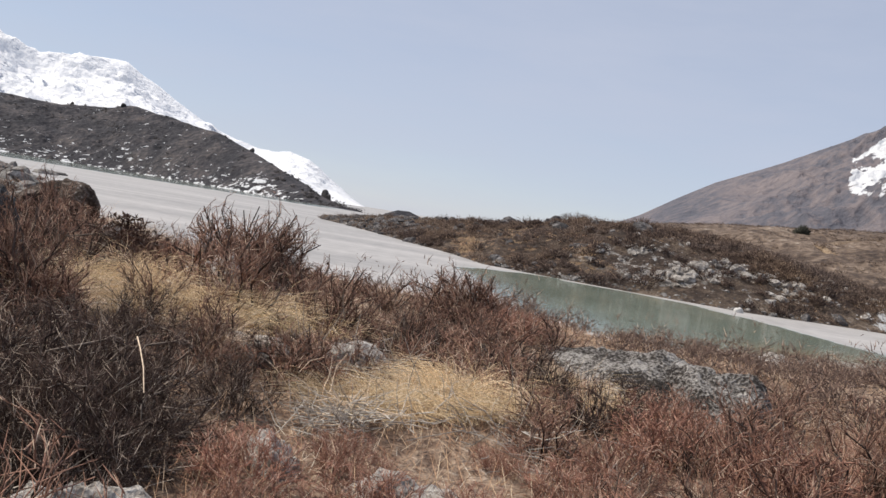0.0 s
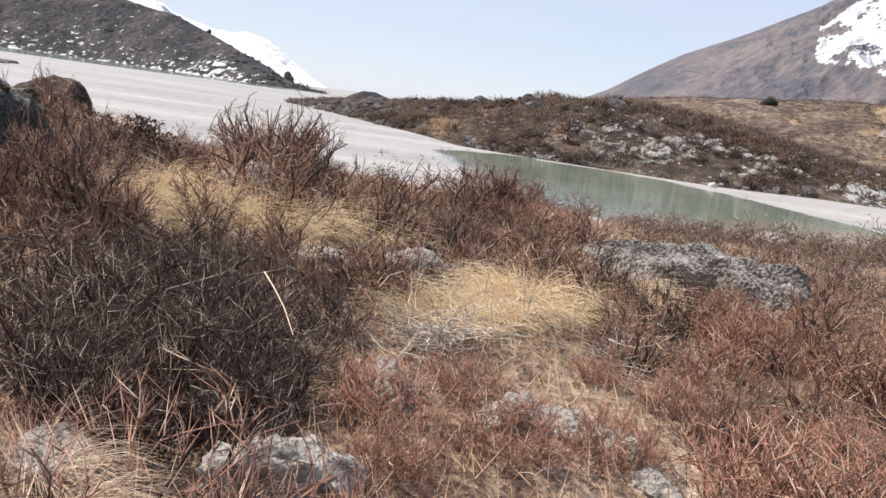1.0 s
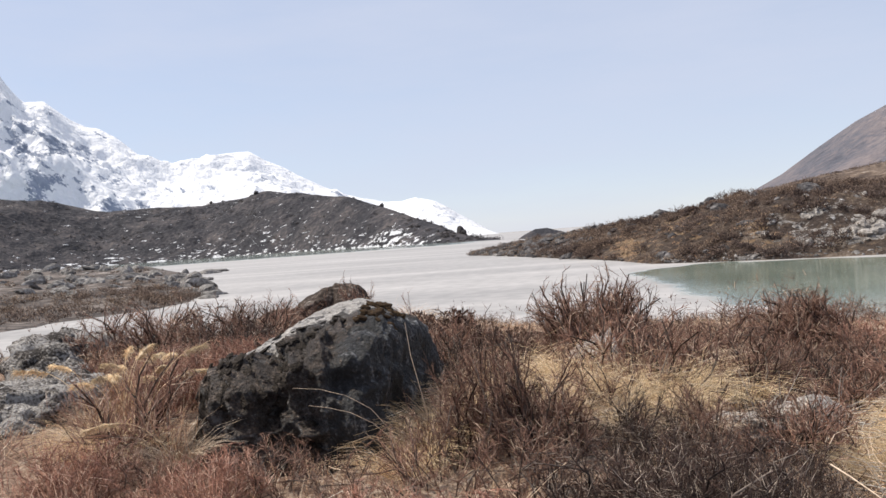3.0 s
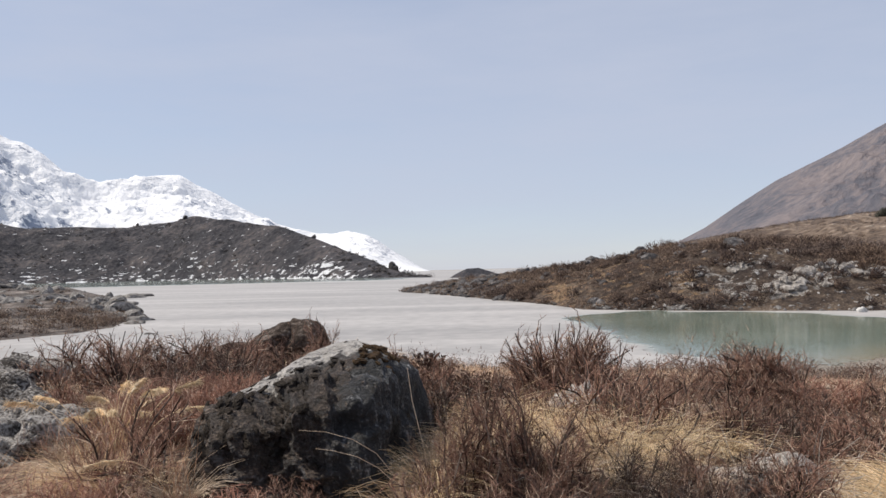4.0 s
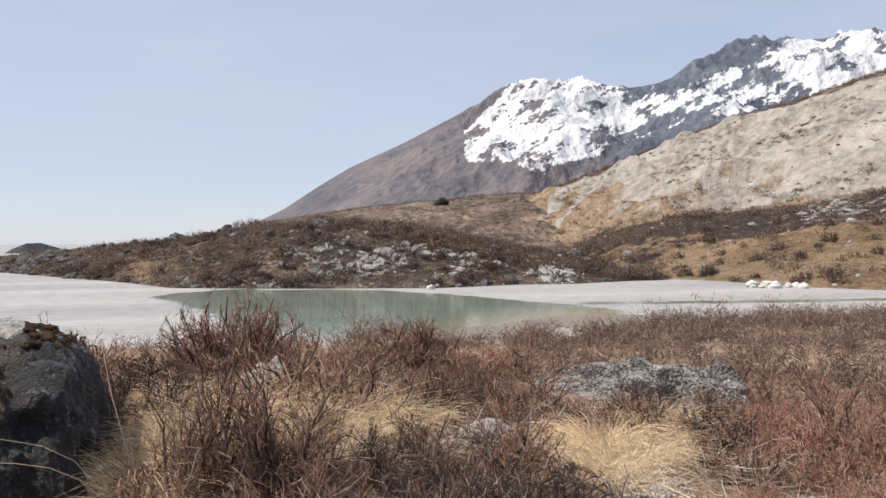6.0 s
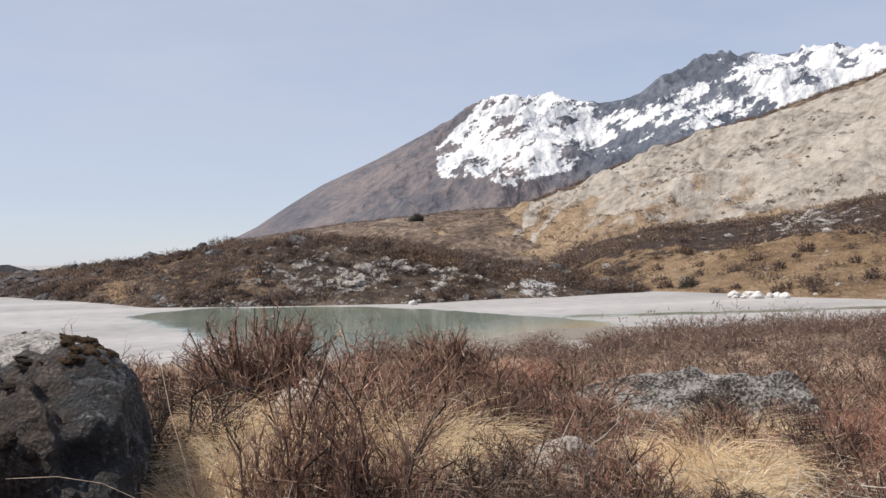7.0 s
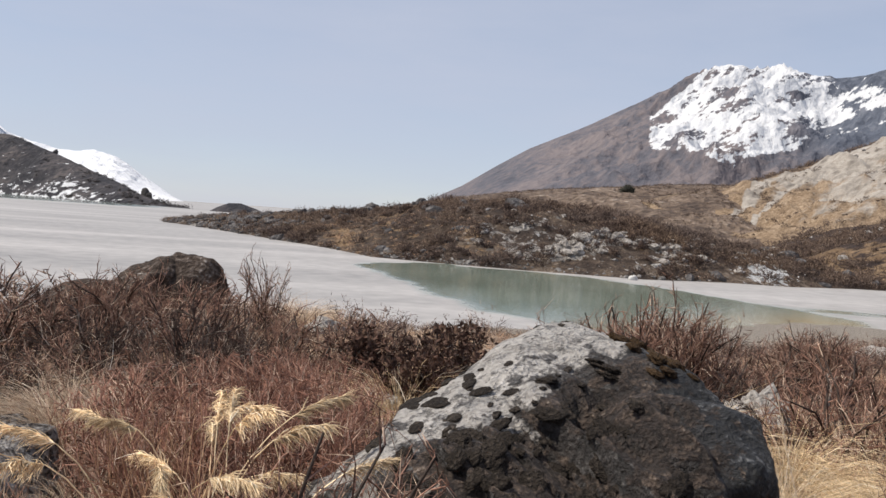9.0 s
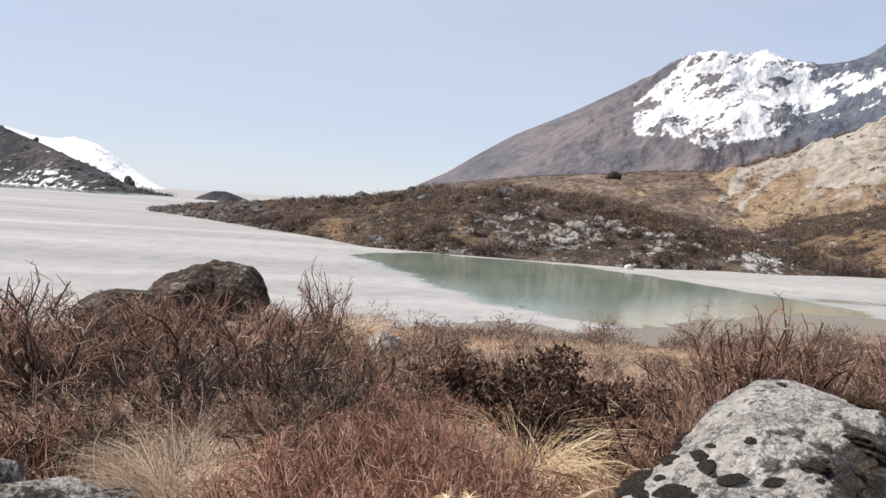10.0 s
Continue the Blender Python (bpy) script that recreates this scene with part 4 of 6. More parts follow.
def boulder():
    c = np.array((-0.45, 7.45, 3.0))
    facets = (((-0.45, -0.07, 0.91), (-0.27, 8.05, 3.99)), ((0.1, 0.55, 0.84), (-0.2, 8.1, 3.99)), ((0.40, -0.05, 0.92), (-0.32, 8.0, 4.01)), ((0.75, -0.1, 0.62), (0.15, 7.8, 3.85)),
              ((0.97, -0.12, 0.14), (0.25, 7.1, 3.4)), ((-0.13, -0.32, 0.94), (-0.29, 6.72, 3.52)), ((0.12, -0.96, 0.25), (-0.3, 6.6, 3.2)),
              ((-0.85, -0.45, 0.22), (-1.30, 7.2, 3.1)), ((0.0, 0.95, 0.3), (-0.4, 8.5, 3.2)), ((-0.6, 0.6, 0.5), (-1.0, 8.0, 3.35)),
              ((0.68, -0.70, 0.2), (0.20, 6.66, 3.3)), ((0, 0, -1), (0, 0, 2.3)))
    planes = []
    for n, p in facets:
        n = np.array(n) / np.linalg.norm(n)
        planes.append((n, float(n @ (np.array(p) - c))))
    dirs, fc = sphere_dirs(7)
    p = c + dirs * facet_radius(dirs, planes, 22.0)[:, None]
    u = np.array((1.36, 0.55)) / math.hypot(1.36, 0.55)
    side = (p[:, 0] - 0.05) * -u[1] + (p[:, 1] - 7.62) * u[0]          # positive on the bare pale face
    dark = soft(0.20, -0.18, side + 0.12 * fbm(p[:, 0], p[:, 1], 0.3, 4, 12))
    # the end turned from the sun is coloured dark too, beside the lichened front
    dark = np.maximum(dark, soft(-0.12, 0.12, p[:, 0] - 0.08) * 0.95)
    dark = np.maximum(dark, soft(3.46, 3.22, p[:, 2] + 0.22 * fbm(p[:, 0] + p[:, 1], p[:, 2] - p[:, 0], 0.35, 4, 17)) * 0.7)
    dark = dark * (1 - 0.2 * soft(-0.15, -0.6, p[:, 0]))
    wall = soft(-0.18, 0.06, p[:, 0] + 0.05 + 0.08 * fbm(p[:, 1], p[:, 2], 0.3, 3, 13)) * soft(0.1, 0.5, dark)        # the smoother end face, its shade painted in as near-black
    crag = dark * (1 - 0.75 * wall)
    knobs = fbm(p[:, 0] * 1.1 + p[:, 1] * 0.5, p[:, 2] * 1.4 - p[:, 1] * 0.4, 0.26, 5, 31, True, 0.55)
    lump = rough3(p, 0.55, 0.06, 5) + rough3(p, 0.2, 0.085, 7) * (0.2 + crag) + 0.19 * knobs * crag + 0.05 * fbm(p[:, 0] + p[:, 2], p[:, 1] - p[:, 2], 0.7, 3, 71, True) + rough3(p, 0.05, 0.016, 9) * (0.5 + crag)
    lump += 0.02 * fbm(p[:, 0] + p[:, 1] * 0.6, p[:, 2] * 0.25, 0.12, 4, 61) * wall
    hollow = np.zeros(len(p))
    rng = np.random.default_rng(4)
    pick = rng.choice(np.where((dark > 0.8) & (p[:, 2] > 2.8))[0], 70)
    for i in pick:
        w = rng.uniform(0.04, 0.13)
        hollow += np.exp(-(((p - p[i]) ** 2).sum(1)) / w**2) * w * 0.75
    for hx, hy, hz, w, deep in CAVITIES:
        hollow += np.exp(-(((p - np.array((hx, hy, hz))) ** 2).sum(1)) / w**2) * deep
    p = p + dirs * (lump - hollow)[:, None]
    ob = new("boulder", mesh_of("boulder", p, fc, boulder_mat, True))
    up = np.zeros(3 * len(p), np.float32)
    ob.data.vertices.foreach_get("normal", up)
    up = up.reshape(-1, 3)[:, 2]
    fleck = np.exp(-(((p - np.array((-0.77, 6.80, 3.17))) ** 2).sum(1)) / 0.045**2)
    give(ob.data, "crust", 0.12 + 1.05 * dark - 1.6 * fleck)
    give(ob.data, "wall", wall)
    give(ob.data, "moss", 0.95 * soft(0.05, 0.6, up) * soft(0.25, 0.6, dark) * (1 - 0.7 * wall) - 0.10)
    give(ob.data, "rust", 0.9 * np.exp(-(((p - np.array((-0.98, 6.80, 3.08))) / np.array((0.20, 0.25, 0.10))) ** 2).sum(1)))
    tagged(ob, "large grey boulder with a pale bare top, dark lichened sides and painted shade on its end", "boulder")
    # moss in the small hollows of the pale face, and a rusty cap
    pale = np.where((dark < 0.25) & (p[:, 2] > 3.35) & (p[:, 0] < 0.15))[0]
    dv, df = sphere_dirs(3)
    chosen = rng.choice(pale, 46)
    for n, i in enumerate(chosen):
        size = rng.uniform(0.014, 0.042) * (1.0 if n % 4 else 1.3)
        lumps = dv * (1 + rough3(dv + n, 0.8, 0.45, n) + rough3(dv + n, 0.25, 0.3, n + 7))[:, None] * np.array((size * rng.uniform(0.9, 1.8), size, size * 0.22))
        me = mesh_of("moss_pad", lumps, df, moss_mat)
        pad = part("moss_pad", me, ob, "dark moss in a small hollow" if n == 0 else "")
        pad.matrix_world = Matrix.Translation(p[i]) @ Vector((-0.45, -0.07, 0.91)).to_track_quat("Z", "Y").to_matrix().to_4x4() @ pose(0, 0, 0, 0, 0, rng.uniform(-40, 40))
    crust = np.where((crag > 0.7) & (p[:, 1] < 7.5) & (p[:, 2] > 2.95) & (p[:, 0] < 0.0))[0]
    band = np.where((dark > 0.25) & (dark < 0.92) & (p[:, 1] < 7.6) & (p[:, 2] > 3.15) & (p[:, 0] < 0.05))[0]
    for n, i in enumerate(np.concatenate([rng.choice(crust, 46), rng.choice(band, 90)])):
        s = rng.uniform(0.02, 0.05) if n < 46 else 0.012 + 0.034 * rng.uniform(0, 1) ** 2
        lumps = dv * (1 + rough3(dv * 1.5 + n, 0.55, 0.75, n + 80))[:, None] * np.array((s * rng.uniform(1.0, 2.0), s, s * 0.30))
        cushion = part("moss_cushion", mesh_of("moss_cushion", lumps, df, moss_mat), ob, "dark cushion of moss" if n == 0 else "")
        cushion.matrix_world = Matrix.Translation(p[i]) @ Vector(dirs[i]).to_track_quat("Z", "Y").to_matrix().to_4x4() @ pose(0, 0, 0, 0, 0, rng.uniform(0, 360))
    for n in range(40):
        x, y, s = -0.06 + 0.26 * rng.uniform(0, 1), 7.98 - 0.6 * rng.uniform(0, 1) ** 1.3, 0.018 + 0.035 * rng.uniform(0, 1) ** 2
        i = np.argmin((p[:, 0] - x) ** 2 + (p[:, 1] - y) ** 2 + 9.0 * (p[:, 2] < 3.5))
        lumps = dv * (1 + rough3(dv * 2 + n, 0.5, 0.7, n + 40))[:, None] * np.array((s * 1.4, s, s * 0.5))
        cap = part("moss_cap", mesh_of("moss_cap", lumps, df, rust_moss), ob, "rust-brown moss on the crest" if n == 0 else "")
        cap.matrix_world = Matrix.Translation(p[i]) @ Vector((0.45, -0.05, 0.9)).to_track_quat("Z", "Y").to_matrix().to_4x4() @ pose(0, 0, 0, 0, 0, n * 37)


boulder()


def slab():
    """Low outcrop: a broad whaleback of rock sunk in the turf, with broken ledges at its steep end."""
    root = new("rock_outcrop")
    root.location = (6.55, 10.35, 2.4)
    tagged(root, "low weathered outcrop of mottled grey rock sunk among shrubs", "rock")
    for n, (x, y, z, sx, sy, sz, tz) in enumerate(((6.58, 10.42, 2.50, 1.22, 0.85, 0.60, -36), (7.22, 9.85, 2.58, 0.52, 0.45, 0.50, -20), (6.85, 9.75, 2.48, 0.62, 0.36, 0.46, -50), (6.02, 10.95, 2.52, 0.45, 0.45, 0.32, 15), (6.3, 10.1, 2.42, 0.5, 0.36, 0.42, -30), (6.9, 10.7, 2.60, 0.6, 0.5, 0.42, 10))):
        v, f = rock_arrays(200 + n, 6 if n == 0 else 5, 9, (sx, sy, sz), 0.13)
        v[:, 2] += 0.07 * fbm(v[:, 0] * 0.4 + v[:, 1], v[:, 1] * 1.6, 0.35, 5, n, True) + 0.03 * fbm(v[:, 0], v[:, 1], 0.11, 4, n + 5)
        ob = part("ledge", mesh_of("ledge", v, f, slab_rock), root)
        ob.matrix_basis = Matrix.Translation(-root.location) @ pose(x, y, z - 0.05, 0, 0, tz)


slab()


def twin_rock():
    root = new("twin_rock")
    root.location = (-3.3, 16.4, 2.9)
    tagged(root, "brown double-humped rock at the edge of the bank", "rock")
    for n, (x, y, z, s, tz) in enumerate(((-3.62, 16.3, 3.19, (0.64, 0.52, 0.43), 20), (-3.02, 16.45, 3.20, (0.52, 0.48, 0.45), -15), (-4.2, 16.25, 3.02, (0.75, 0.5, 0.32), 8))):
        v, f = rock_arrays(331 + n, 5, 16, s, 0.08)
        ob = part("hump", mesh_of("hump", v, f, grey_near), root)
        ob.matrix_basis = Matrix.Translation(-root.location) @ pose(x, y, z, 0, 0, tz)


grey_near = earthy("brown_lichen_rock", ((0.0, (0.016, 0.013, 0.011)), (0.48, (0.060, 0.044, 0.035)), (0.75, (0.15, 0.122, 0.105)), (1.0, (0.45, 0.42, 0.39))), 3.0, 16.0, 0.6, 1.0, 0.03)


twin_rock()

dark_rock_far = earthy("dark_crest_rock", ((0.0, (0.02, 0.02, 0.022)), (0.5, (0.05, 0.047, 0.048)), (1.0, (0.12, 0.11, 0.105))), 0.5, 3.0, 0.6, 0.9, 0.1)

PALE = "pale grey rock half buried among dry shrubs"
for seed, x, y, sx, sy, sz in ((1, 3.16, 4.06, 0.24, 0.19, 0.20), (2, 3.55, 5.35, 0.16, 0.14, 0.16), (3, 2.75, 7.7, 0.36, 0.28, 0.16), (4, 2.52, 3.86, 0.19, 0.16, 0.11),
                               (7, 1.75, 9.7, 0.29, 0.27, 0.44), (8, -0.92, 10.3, 0.17, 0.16, 0.19),
                               (9, -2.9, 12.0, 0.2, 0.2, 0.16), (10, 3.45, 8.25, 0.26, 0.22, 0.14), (11, -1.3, 14.0, 0.25, 0.22, 0.14), (12, 11.9, 21.7, 0.45, 0.4, 0.35)):
    rock(seed, x, y, (sx, sy, sz), pale_rock, PALE, seed * 40, 5 if y < 7 else 4, bump=0.30, group="pale rocks on the near bank")
for seed, x, y, sx, sy, sz, tz in ((21, 4.12, 5.22, 0.20, 0.11, 0.11, 10), (22, 4.42, 5.24, 0.17, 0.08, 0.10, -25), (23, 4.64, 5.08, 0.18, 0.07, 0.09, -48), (24, 4.75, 4.78, 0.16, 0.065, 0.09, -75), (25, 4.77, 4.45, 0.19, 0.07, 0.09, -95)):
    rock(seed, x, y, (sx, sy, sz), pale_rock, "low pale rock ridge running half buried through red shrubs", tz, 4, 0.36, bump=0.28, group="pale rock ridge")
for seed, x, y, sx, sy, sz in ((31, -6.3, 12.6, 0.55, 0.45, 0.44), (32, -6.2, 11.7, 0.55, 0.45, 0.40), (38, -5.3, 12.0, 0.42, 0.36, 0.34), (39, -5.25, 10.4, 0.6, 0.5, 0.40), (40, -4.4, 9.55, 0.62, 0.5, 0.40), (41, -4.55, 8.95, 0.6, 0.5, 0.36), (46, -3.35, 8.55, 0.55, 0.45, 0.30), (47, -3.0, 8.05, 0.48, 0.36, 0.24), (48, -3.95, 9.35, 0.5, 0.45, 0.36),
                               (33, -4.9, 9.9, 0.45, 0.4, 0.36), (34, -7.2, 14.2, 0.6, 0.5, 0.4), (35, -8.2, 14.6, 0.5, 0.5, 0.3), (36, -3.6, 7.8, 0.62, 0.5, 0.34), (37, -5.8, 11.0, 0.5, 0.4, 0.36),
                               (43, -4.0, 8.45, 0.55, 0.46, 0.36), (44, -4.3, 7.6, 0.6, 0.5, 0.32), (45, -3.7, 8.95, 0.42, 0.34, 0.26)):
    rock(seed, x, y, (sx, sy, sz), slab_rock, "grey weathered rock on sandy ground beside the shrubs", seed * 55, 4, bump=0.26, group="grey rocks on the near bank")
rock(50, 28.0, 74.9, (0.42, 0.35, 0.38), white_rock, "single white stone at the water's edge", 20, 3, name="white_stone", z=0.05)
for seed, x, y, s in ((61, -88, 175, 2.3), (62, -67, 131, 2.0), (63, -38.6, 78.4, 1.0), (64, -41, 84, 1.5), (65, -29.8, 63.9, 0.45), (66, -92, 186, 1.6)):
    rock(seed, x, y, (s * 1.5, s, s * 0.42), grey_rock, "dark rock standing out of the frozen lake", seed * 31, 3, z=-0.1, group="rocks in the lake")
pile = np.random.default_rng(70)
for seed in range(16):
    size = 0.22 + 0.55 * pile.uniform() ** 1.5
    rock(70 + seed, 57.0 + 7.5 * pile.uniform(), 65.6 - 4.5 * pile.uniform() ** 1.5, (size * pile.uniform(0.9, 1.6), size, size * pile.uniform(0.5, 0.9)), white_rock, "pale angular block in a pile at the shore", seed * 41, 2, 0.3, z=0.05, bump=0.1, group="pale blocks on the shore", smooth=False)

for seed, az, s in ((81, -15.7, 2.6), (82, -10.35, 3.0), (83, -10.2, 2.2), (84, -24.0, 2.8), (85, -27.0, 2.2)):
    i = np.argwhere(np.abs(HILL[6] - az) < 0.06)
    i = i[np.argmax([HILL[4][a, b] / HILL[5][a, b] for a, b in i])]
    rock(seed, HILL[2][tuple(i)], HILL[3][tuple(i)], (s, s, s * 1.25), dark_rock_far, "dark rock standing on the crest of the moraine hill", seed * 20, 3, z=HILL[4][tuple(i)], group="rocks on the hill crest")

# ---- shrubs and grass on the near bank ----
WALK_XY = np.array([eye[:2] for _, eye, _, _ in PATH])
OPEN = ((-0.45, 7.5, 1.25), (6.6, 10.45, 1.4), (-3.4, 16.4, 0.9), (3.12, 4.05, 0.34), (2.75, 7.7, 0.3), (3.55, 5.35, 0.22), (1.75, 9.7, 0.42), (-0.92, 10.3, 0.25),
        (-4.2, 9.0, 0.8), (-3.7, 7.7, 0.7), (-4.7, 9.8, 0.7), (3.45, 8.25, 0.3), (-5.3, 10.5, 0.6), (-3.1, 6.9, 0.5), (-6.2, 12.0, 0.8), (-2.2, 7.0, 0.4), (-3.35, 8.55, 0.5), (-3.0, 8.05, 0.4), (-3.95, 9.35, 0.45))


def is_open(x, y, margin=0.0):
    return all(math.hypot(x - a, y - b) > r + margin for a, b, r in OPEN)


masters, used = {}, set()


def plant(kind, variant, x, y, size, turn_z, wide=1.0):
    near = min(math.hypot(x - 3.0, y - 1.4), math.hypot(x + 2.3, y - 4.8)) < 5.4
    level = 1 if near else (2 if size >= 1.2 else 0)
    key = (kind, variant % (3 if near else 2), level)
    if key not in masters:
        masters[key] = make_shrub(kind, 1000 + 37 * variant + len(kind) * 7, level)
    m = pose(x, y, float(ground_height(x, y)), 0, 0, turn_z) @ Matrix.Diagonal((size * wide, size * wide, size, 1))
    if key in used:
        copy_thing(masters[key], m)
    else:
        used.add(key)
        first_pose[key] = m


first_pose = {}
rng = np.random.default_rng(77)
placed = []
NAMED = (("willow", 1.70, 11.1, 1.9, 0.9), ("willow", 2.05, 11.3, 1.68, 0.9), ("willow", 1.40, 11.25, 1.62, 0.85), ("willow", 1.80, 11.0, 1.75, 0.9), ("willow", 1.55, 11.15, 1.78, 0.9), ("willow", 1.91, 11.25, 1.7, 0.95), ("willow", 1.67, 11.35, 1.72, 0.9), ("willow", 4.35, 12.7, 1.3, 1.1), ("willow", 4.6, 12.9, 1.28, 1.1), ("willow", 2.3, 11.2, 1.0, 1.1), ("willow", 0.75, 10.5, 1.0, 1.0), ("willow", 2.7, 10.3, 0.95, 1.1), ("willow", 1.6, 8.9, 0.85, 1.0), ("willow", 0.25, 9.7, 1.35, 0.75), ("willow", 4.1, 12.6, 1.25, 1.2),
         ("willow", 4.8, 12.7, 1.15, 1.2), ("willow", 3.3, 12.1, 1.0, 1.2), ("willow", 4.4, 13.0, 1.25, 1.1), ("dark", 2.55, 5.15, 1.25, 1.15), ("dark", 2.0, 5.3, 1.2, 1.1), ("dark", 2.95, 4.95, 0.95, 1.0),
         ("dark", 2.15, 4.5, 1.05, 1.1), ("low", 1.3, 5.0, 1.15, 1.2), ("dark", 2.3, 5.75, 1.15, 1.1), ("low", 1.55, 5.85, 1.4, 1.0), ("red", 1.55, 4.4, 1.2, 1.0), ("red", 3.5, 4.95, 0.95, 1.1),
         ("willow", 5.0, 6.6, 0.8, 1.2), ("willow", 0.1, 8.3, 0.9, 1.0), ("willow", 0.85, 6.6, 1.30, 0.75), ("low", 0.8, 6.15, 1.2, 0.9), ("low", -0.25, 6.05, 0.9, 1.0), ("low", 0.35, 5.6, 1.1, 1.0), ("low", -1.0, 5.9, 0.9, 1.0), ("low", 2.6, 6.6, 1.1, 1.1), ("low", 5.1, 7.2, 0.9, 1.0), ("dark", 3.05, 7.35, 0.8, 1.0), ("willow", 1.6, 6.7, 0.85, 1.0), ("dark", 2.1, 6.95, 0.95, 1.0), ("willow", 2.6, 7.4, 0.8, 1.1), ("willow", 1.9, 7.7, 0.85, 1.0), ("dark", 1.3, 7.1, 0.85, 0.9), ("willow", 3.3, 8.9, 0.9, 1.1), ("dark", 2.9, 4.45, 0.85, 1.0), ("dark", 2.6, 4.75, 1.0, 1.0), ("dark", 3.1, 6.15, 0.7, 0.9))
NAMED_TALL = (("willow", 0.1, 9.15, 1.45, 0.8), ("willow", 1.05, 6.85, 1.5, 0.7), ("willow", 1.4, 6.7, 1.35, 0.85), ("willow", 2.3, 8.5, 1.45, 1.0), ("willow", 2.0, 8.9, 1.42, 1.0), ("willow", 2.9, 9.4, 1.2, 1.0), ("willow", 3.2, 9.0, 1.25, 1.0), ("dark", 5.15, 8.4, 1.1, 0.9), ("dark", 5.5, 7.6, 0.9, 1.0), ("dark", 5.9, 8.2, 0.8, 1.0))
NAMED_MORE = (("red", 4.1, 4.9, 0.95, 1.2), ("red", 4.6, 5.0, 0.9, 1.1), ("red", 3.9, 5.5, 0.8, 1.0), ("red", 5.1, 5.6, 1.0, 1.1), ("red", 5.5, 6.3, 1.1, 1.1), ("red", 3.6, 4.4, 0.8, 1.0),
              ("rhodo", -0.45, 10.9, 1.25, 1.1), ("rhodo", 0.15, 10.7, 1.15, 1.1), ("rhodo", -0.95, 11.2, 1.15, 1.0), ("rhodo", -0.1, 11.5, 1.25, 1.1), ("rhodo", -0.6, 10.3, 1.0, 1.0), ("rhodo", 0.55, 11.2, 1.1, 1.1),
              ("red", -1.5, 9.6, 1.3, 0.9), ("red", -1.75, 10.2, 1.5, 0.9), ("red", -1.3, 10.4, 1.4, 0.9), ("red", -1.2, 9.9, 1.2, 0.9), ("red", -1.75, 8.15, 2.0, 0.75), ("red", -1.5, 8.6, 2.1, 0.8), ("red", -1.95, 8.75, 1.9, 0.8), ("red", -1.4, 7.85, 1.9, 0.75), ("red", -2.05, 7.75, 1.8, 0.75), ("red", -1.75, 9.2, 1.9, 0.8), ("willow", -2.3, 9.3, 1.0, 1.0), ("red", -2.35, 8.4, 1.8, 0.9), ("low", -3.2, 10.0, 1.2, 1.0), ("red", -4.0, 10.0, 1.7, 1.0), ("willow", -2.5, 11.4, 1.2, 1.0), ("willow", -1.7, 11.4, 1.1, 1.0), ("willow", -2.2, 12.4, 1.15, 1.1), ("low", 3.2, 7.05, 1.2, 1.0), ("willow", 3.3, 7.35, 0.95, 1.0), ("low", 2.45, 7.1, 1.1, 1.0), ("low", 3.5, 8.05, 1.0, 1.0), ("willow", 4.9, 7.9, 0.9, 1.0), ("low", 4.4, 8.3, 1.1, 1.1))
NAMED_LEFT = (("dark", -2.26, 10.4, 1.40, 0.85), ("dark", -2.0, 9.9, 1.03, 0.9), ("willow", -3.3, 11.5, 1.20, 1.2), ("willow", -4.1, 11.2, 1.26, 1.2), ("willow", -2.9, 12.6, 1.20, 1.1), ("willow", -4.6, 12.3, 1.32, 1.2),
              ("willow", -3.7, 12.6, 1.26, 1.2), ("dark", -3.1, 10.7, 1.13, 1.0), ("willow", -5.3, 11.8, 1.32, 1.2), ("willow", -1.95, 13.4, 1.38, 0.6), ("willow", -5.2, 13.4, 1.26, 1.2),
              ("low", -3.9, 14.6, 1.19, 1.2), ("low", -2.3, 14.6, 0.97, 1.2), ("dark", -3.6, 10.2, 0.97, 1.1), ("low", -4.6, 10.6, 1.19, 1.1), ("willow", -3.2, 13.6, 1.1, 1.2), ("willow", -4.2, 13.4, 1.15, 1.2), ("willow", -3.8, 15.0, 0.9, 1.3), ("willow", -4.8, 15.2, 1.0, 1.3), ("willow", -2.6, 15.3, 0.75, 1.2), ("dark", -3.9, 11.9, 1.1, 1.1))
NAMED_FRONT = (("dark", 2.25, 5.05, 1.3, 1.0), ("dark", 2.75, 4.62, 1.05, 1.0), ("dark", 2.45, 4.25, 0.9, 1.0), ("dark", 2.5, 5.6, 1.15, 1.0), ("red", 2.2, 3.95, 0.7, 1.1),
               ("red", 4.75, 6.2, 0.6, 1.1),
               ("low", 6.5, 9.0, 0.8, 1.1), ("willow", 7.7, 9.3, 0.9, 1.1), ("low", 7.2, 9.0, 1.0, 1.1), ("willow", 7.9, 10.3, 0.95, 1.2), ("willow", 5.6, 11.6, 0.9, 1.2))
for n, (kind, x, y, size, wide) in enumerate((*NAMED, *NAMED_TALL, *NAMED_MORE, *NAMED_LEFT, *NAMED_FRONT)):
    plant(kind, n % 4, x, y, size, rng.uniform(0, 360), wide)
    placed.append((x, y, 0.30))

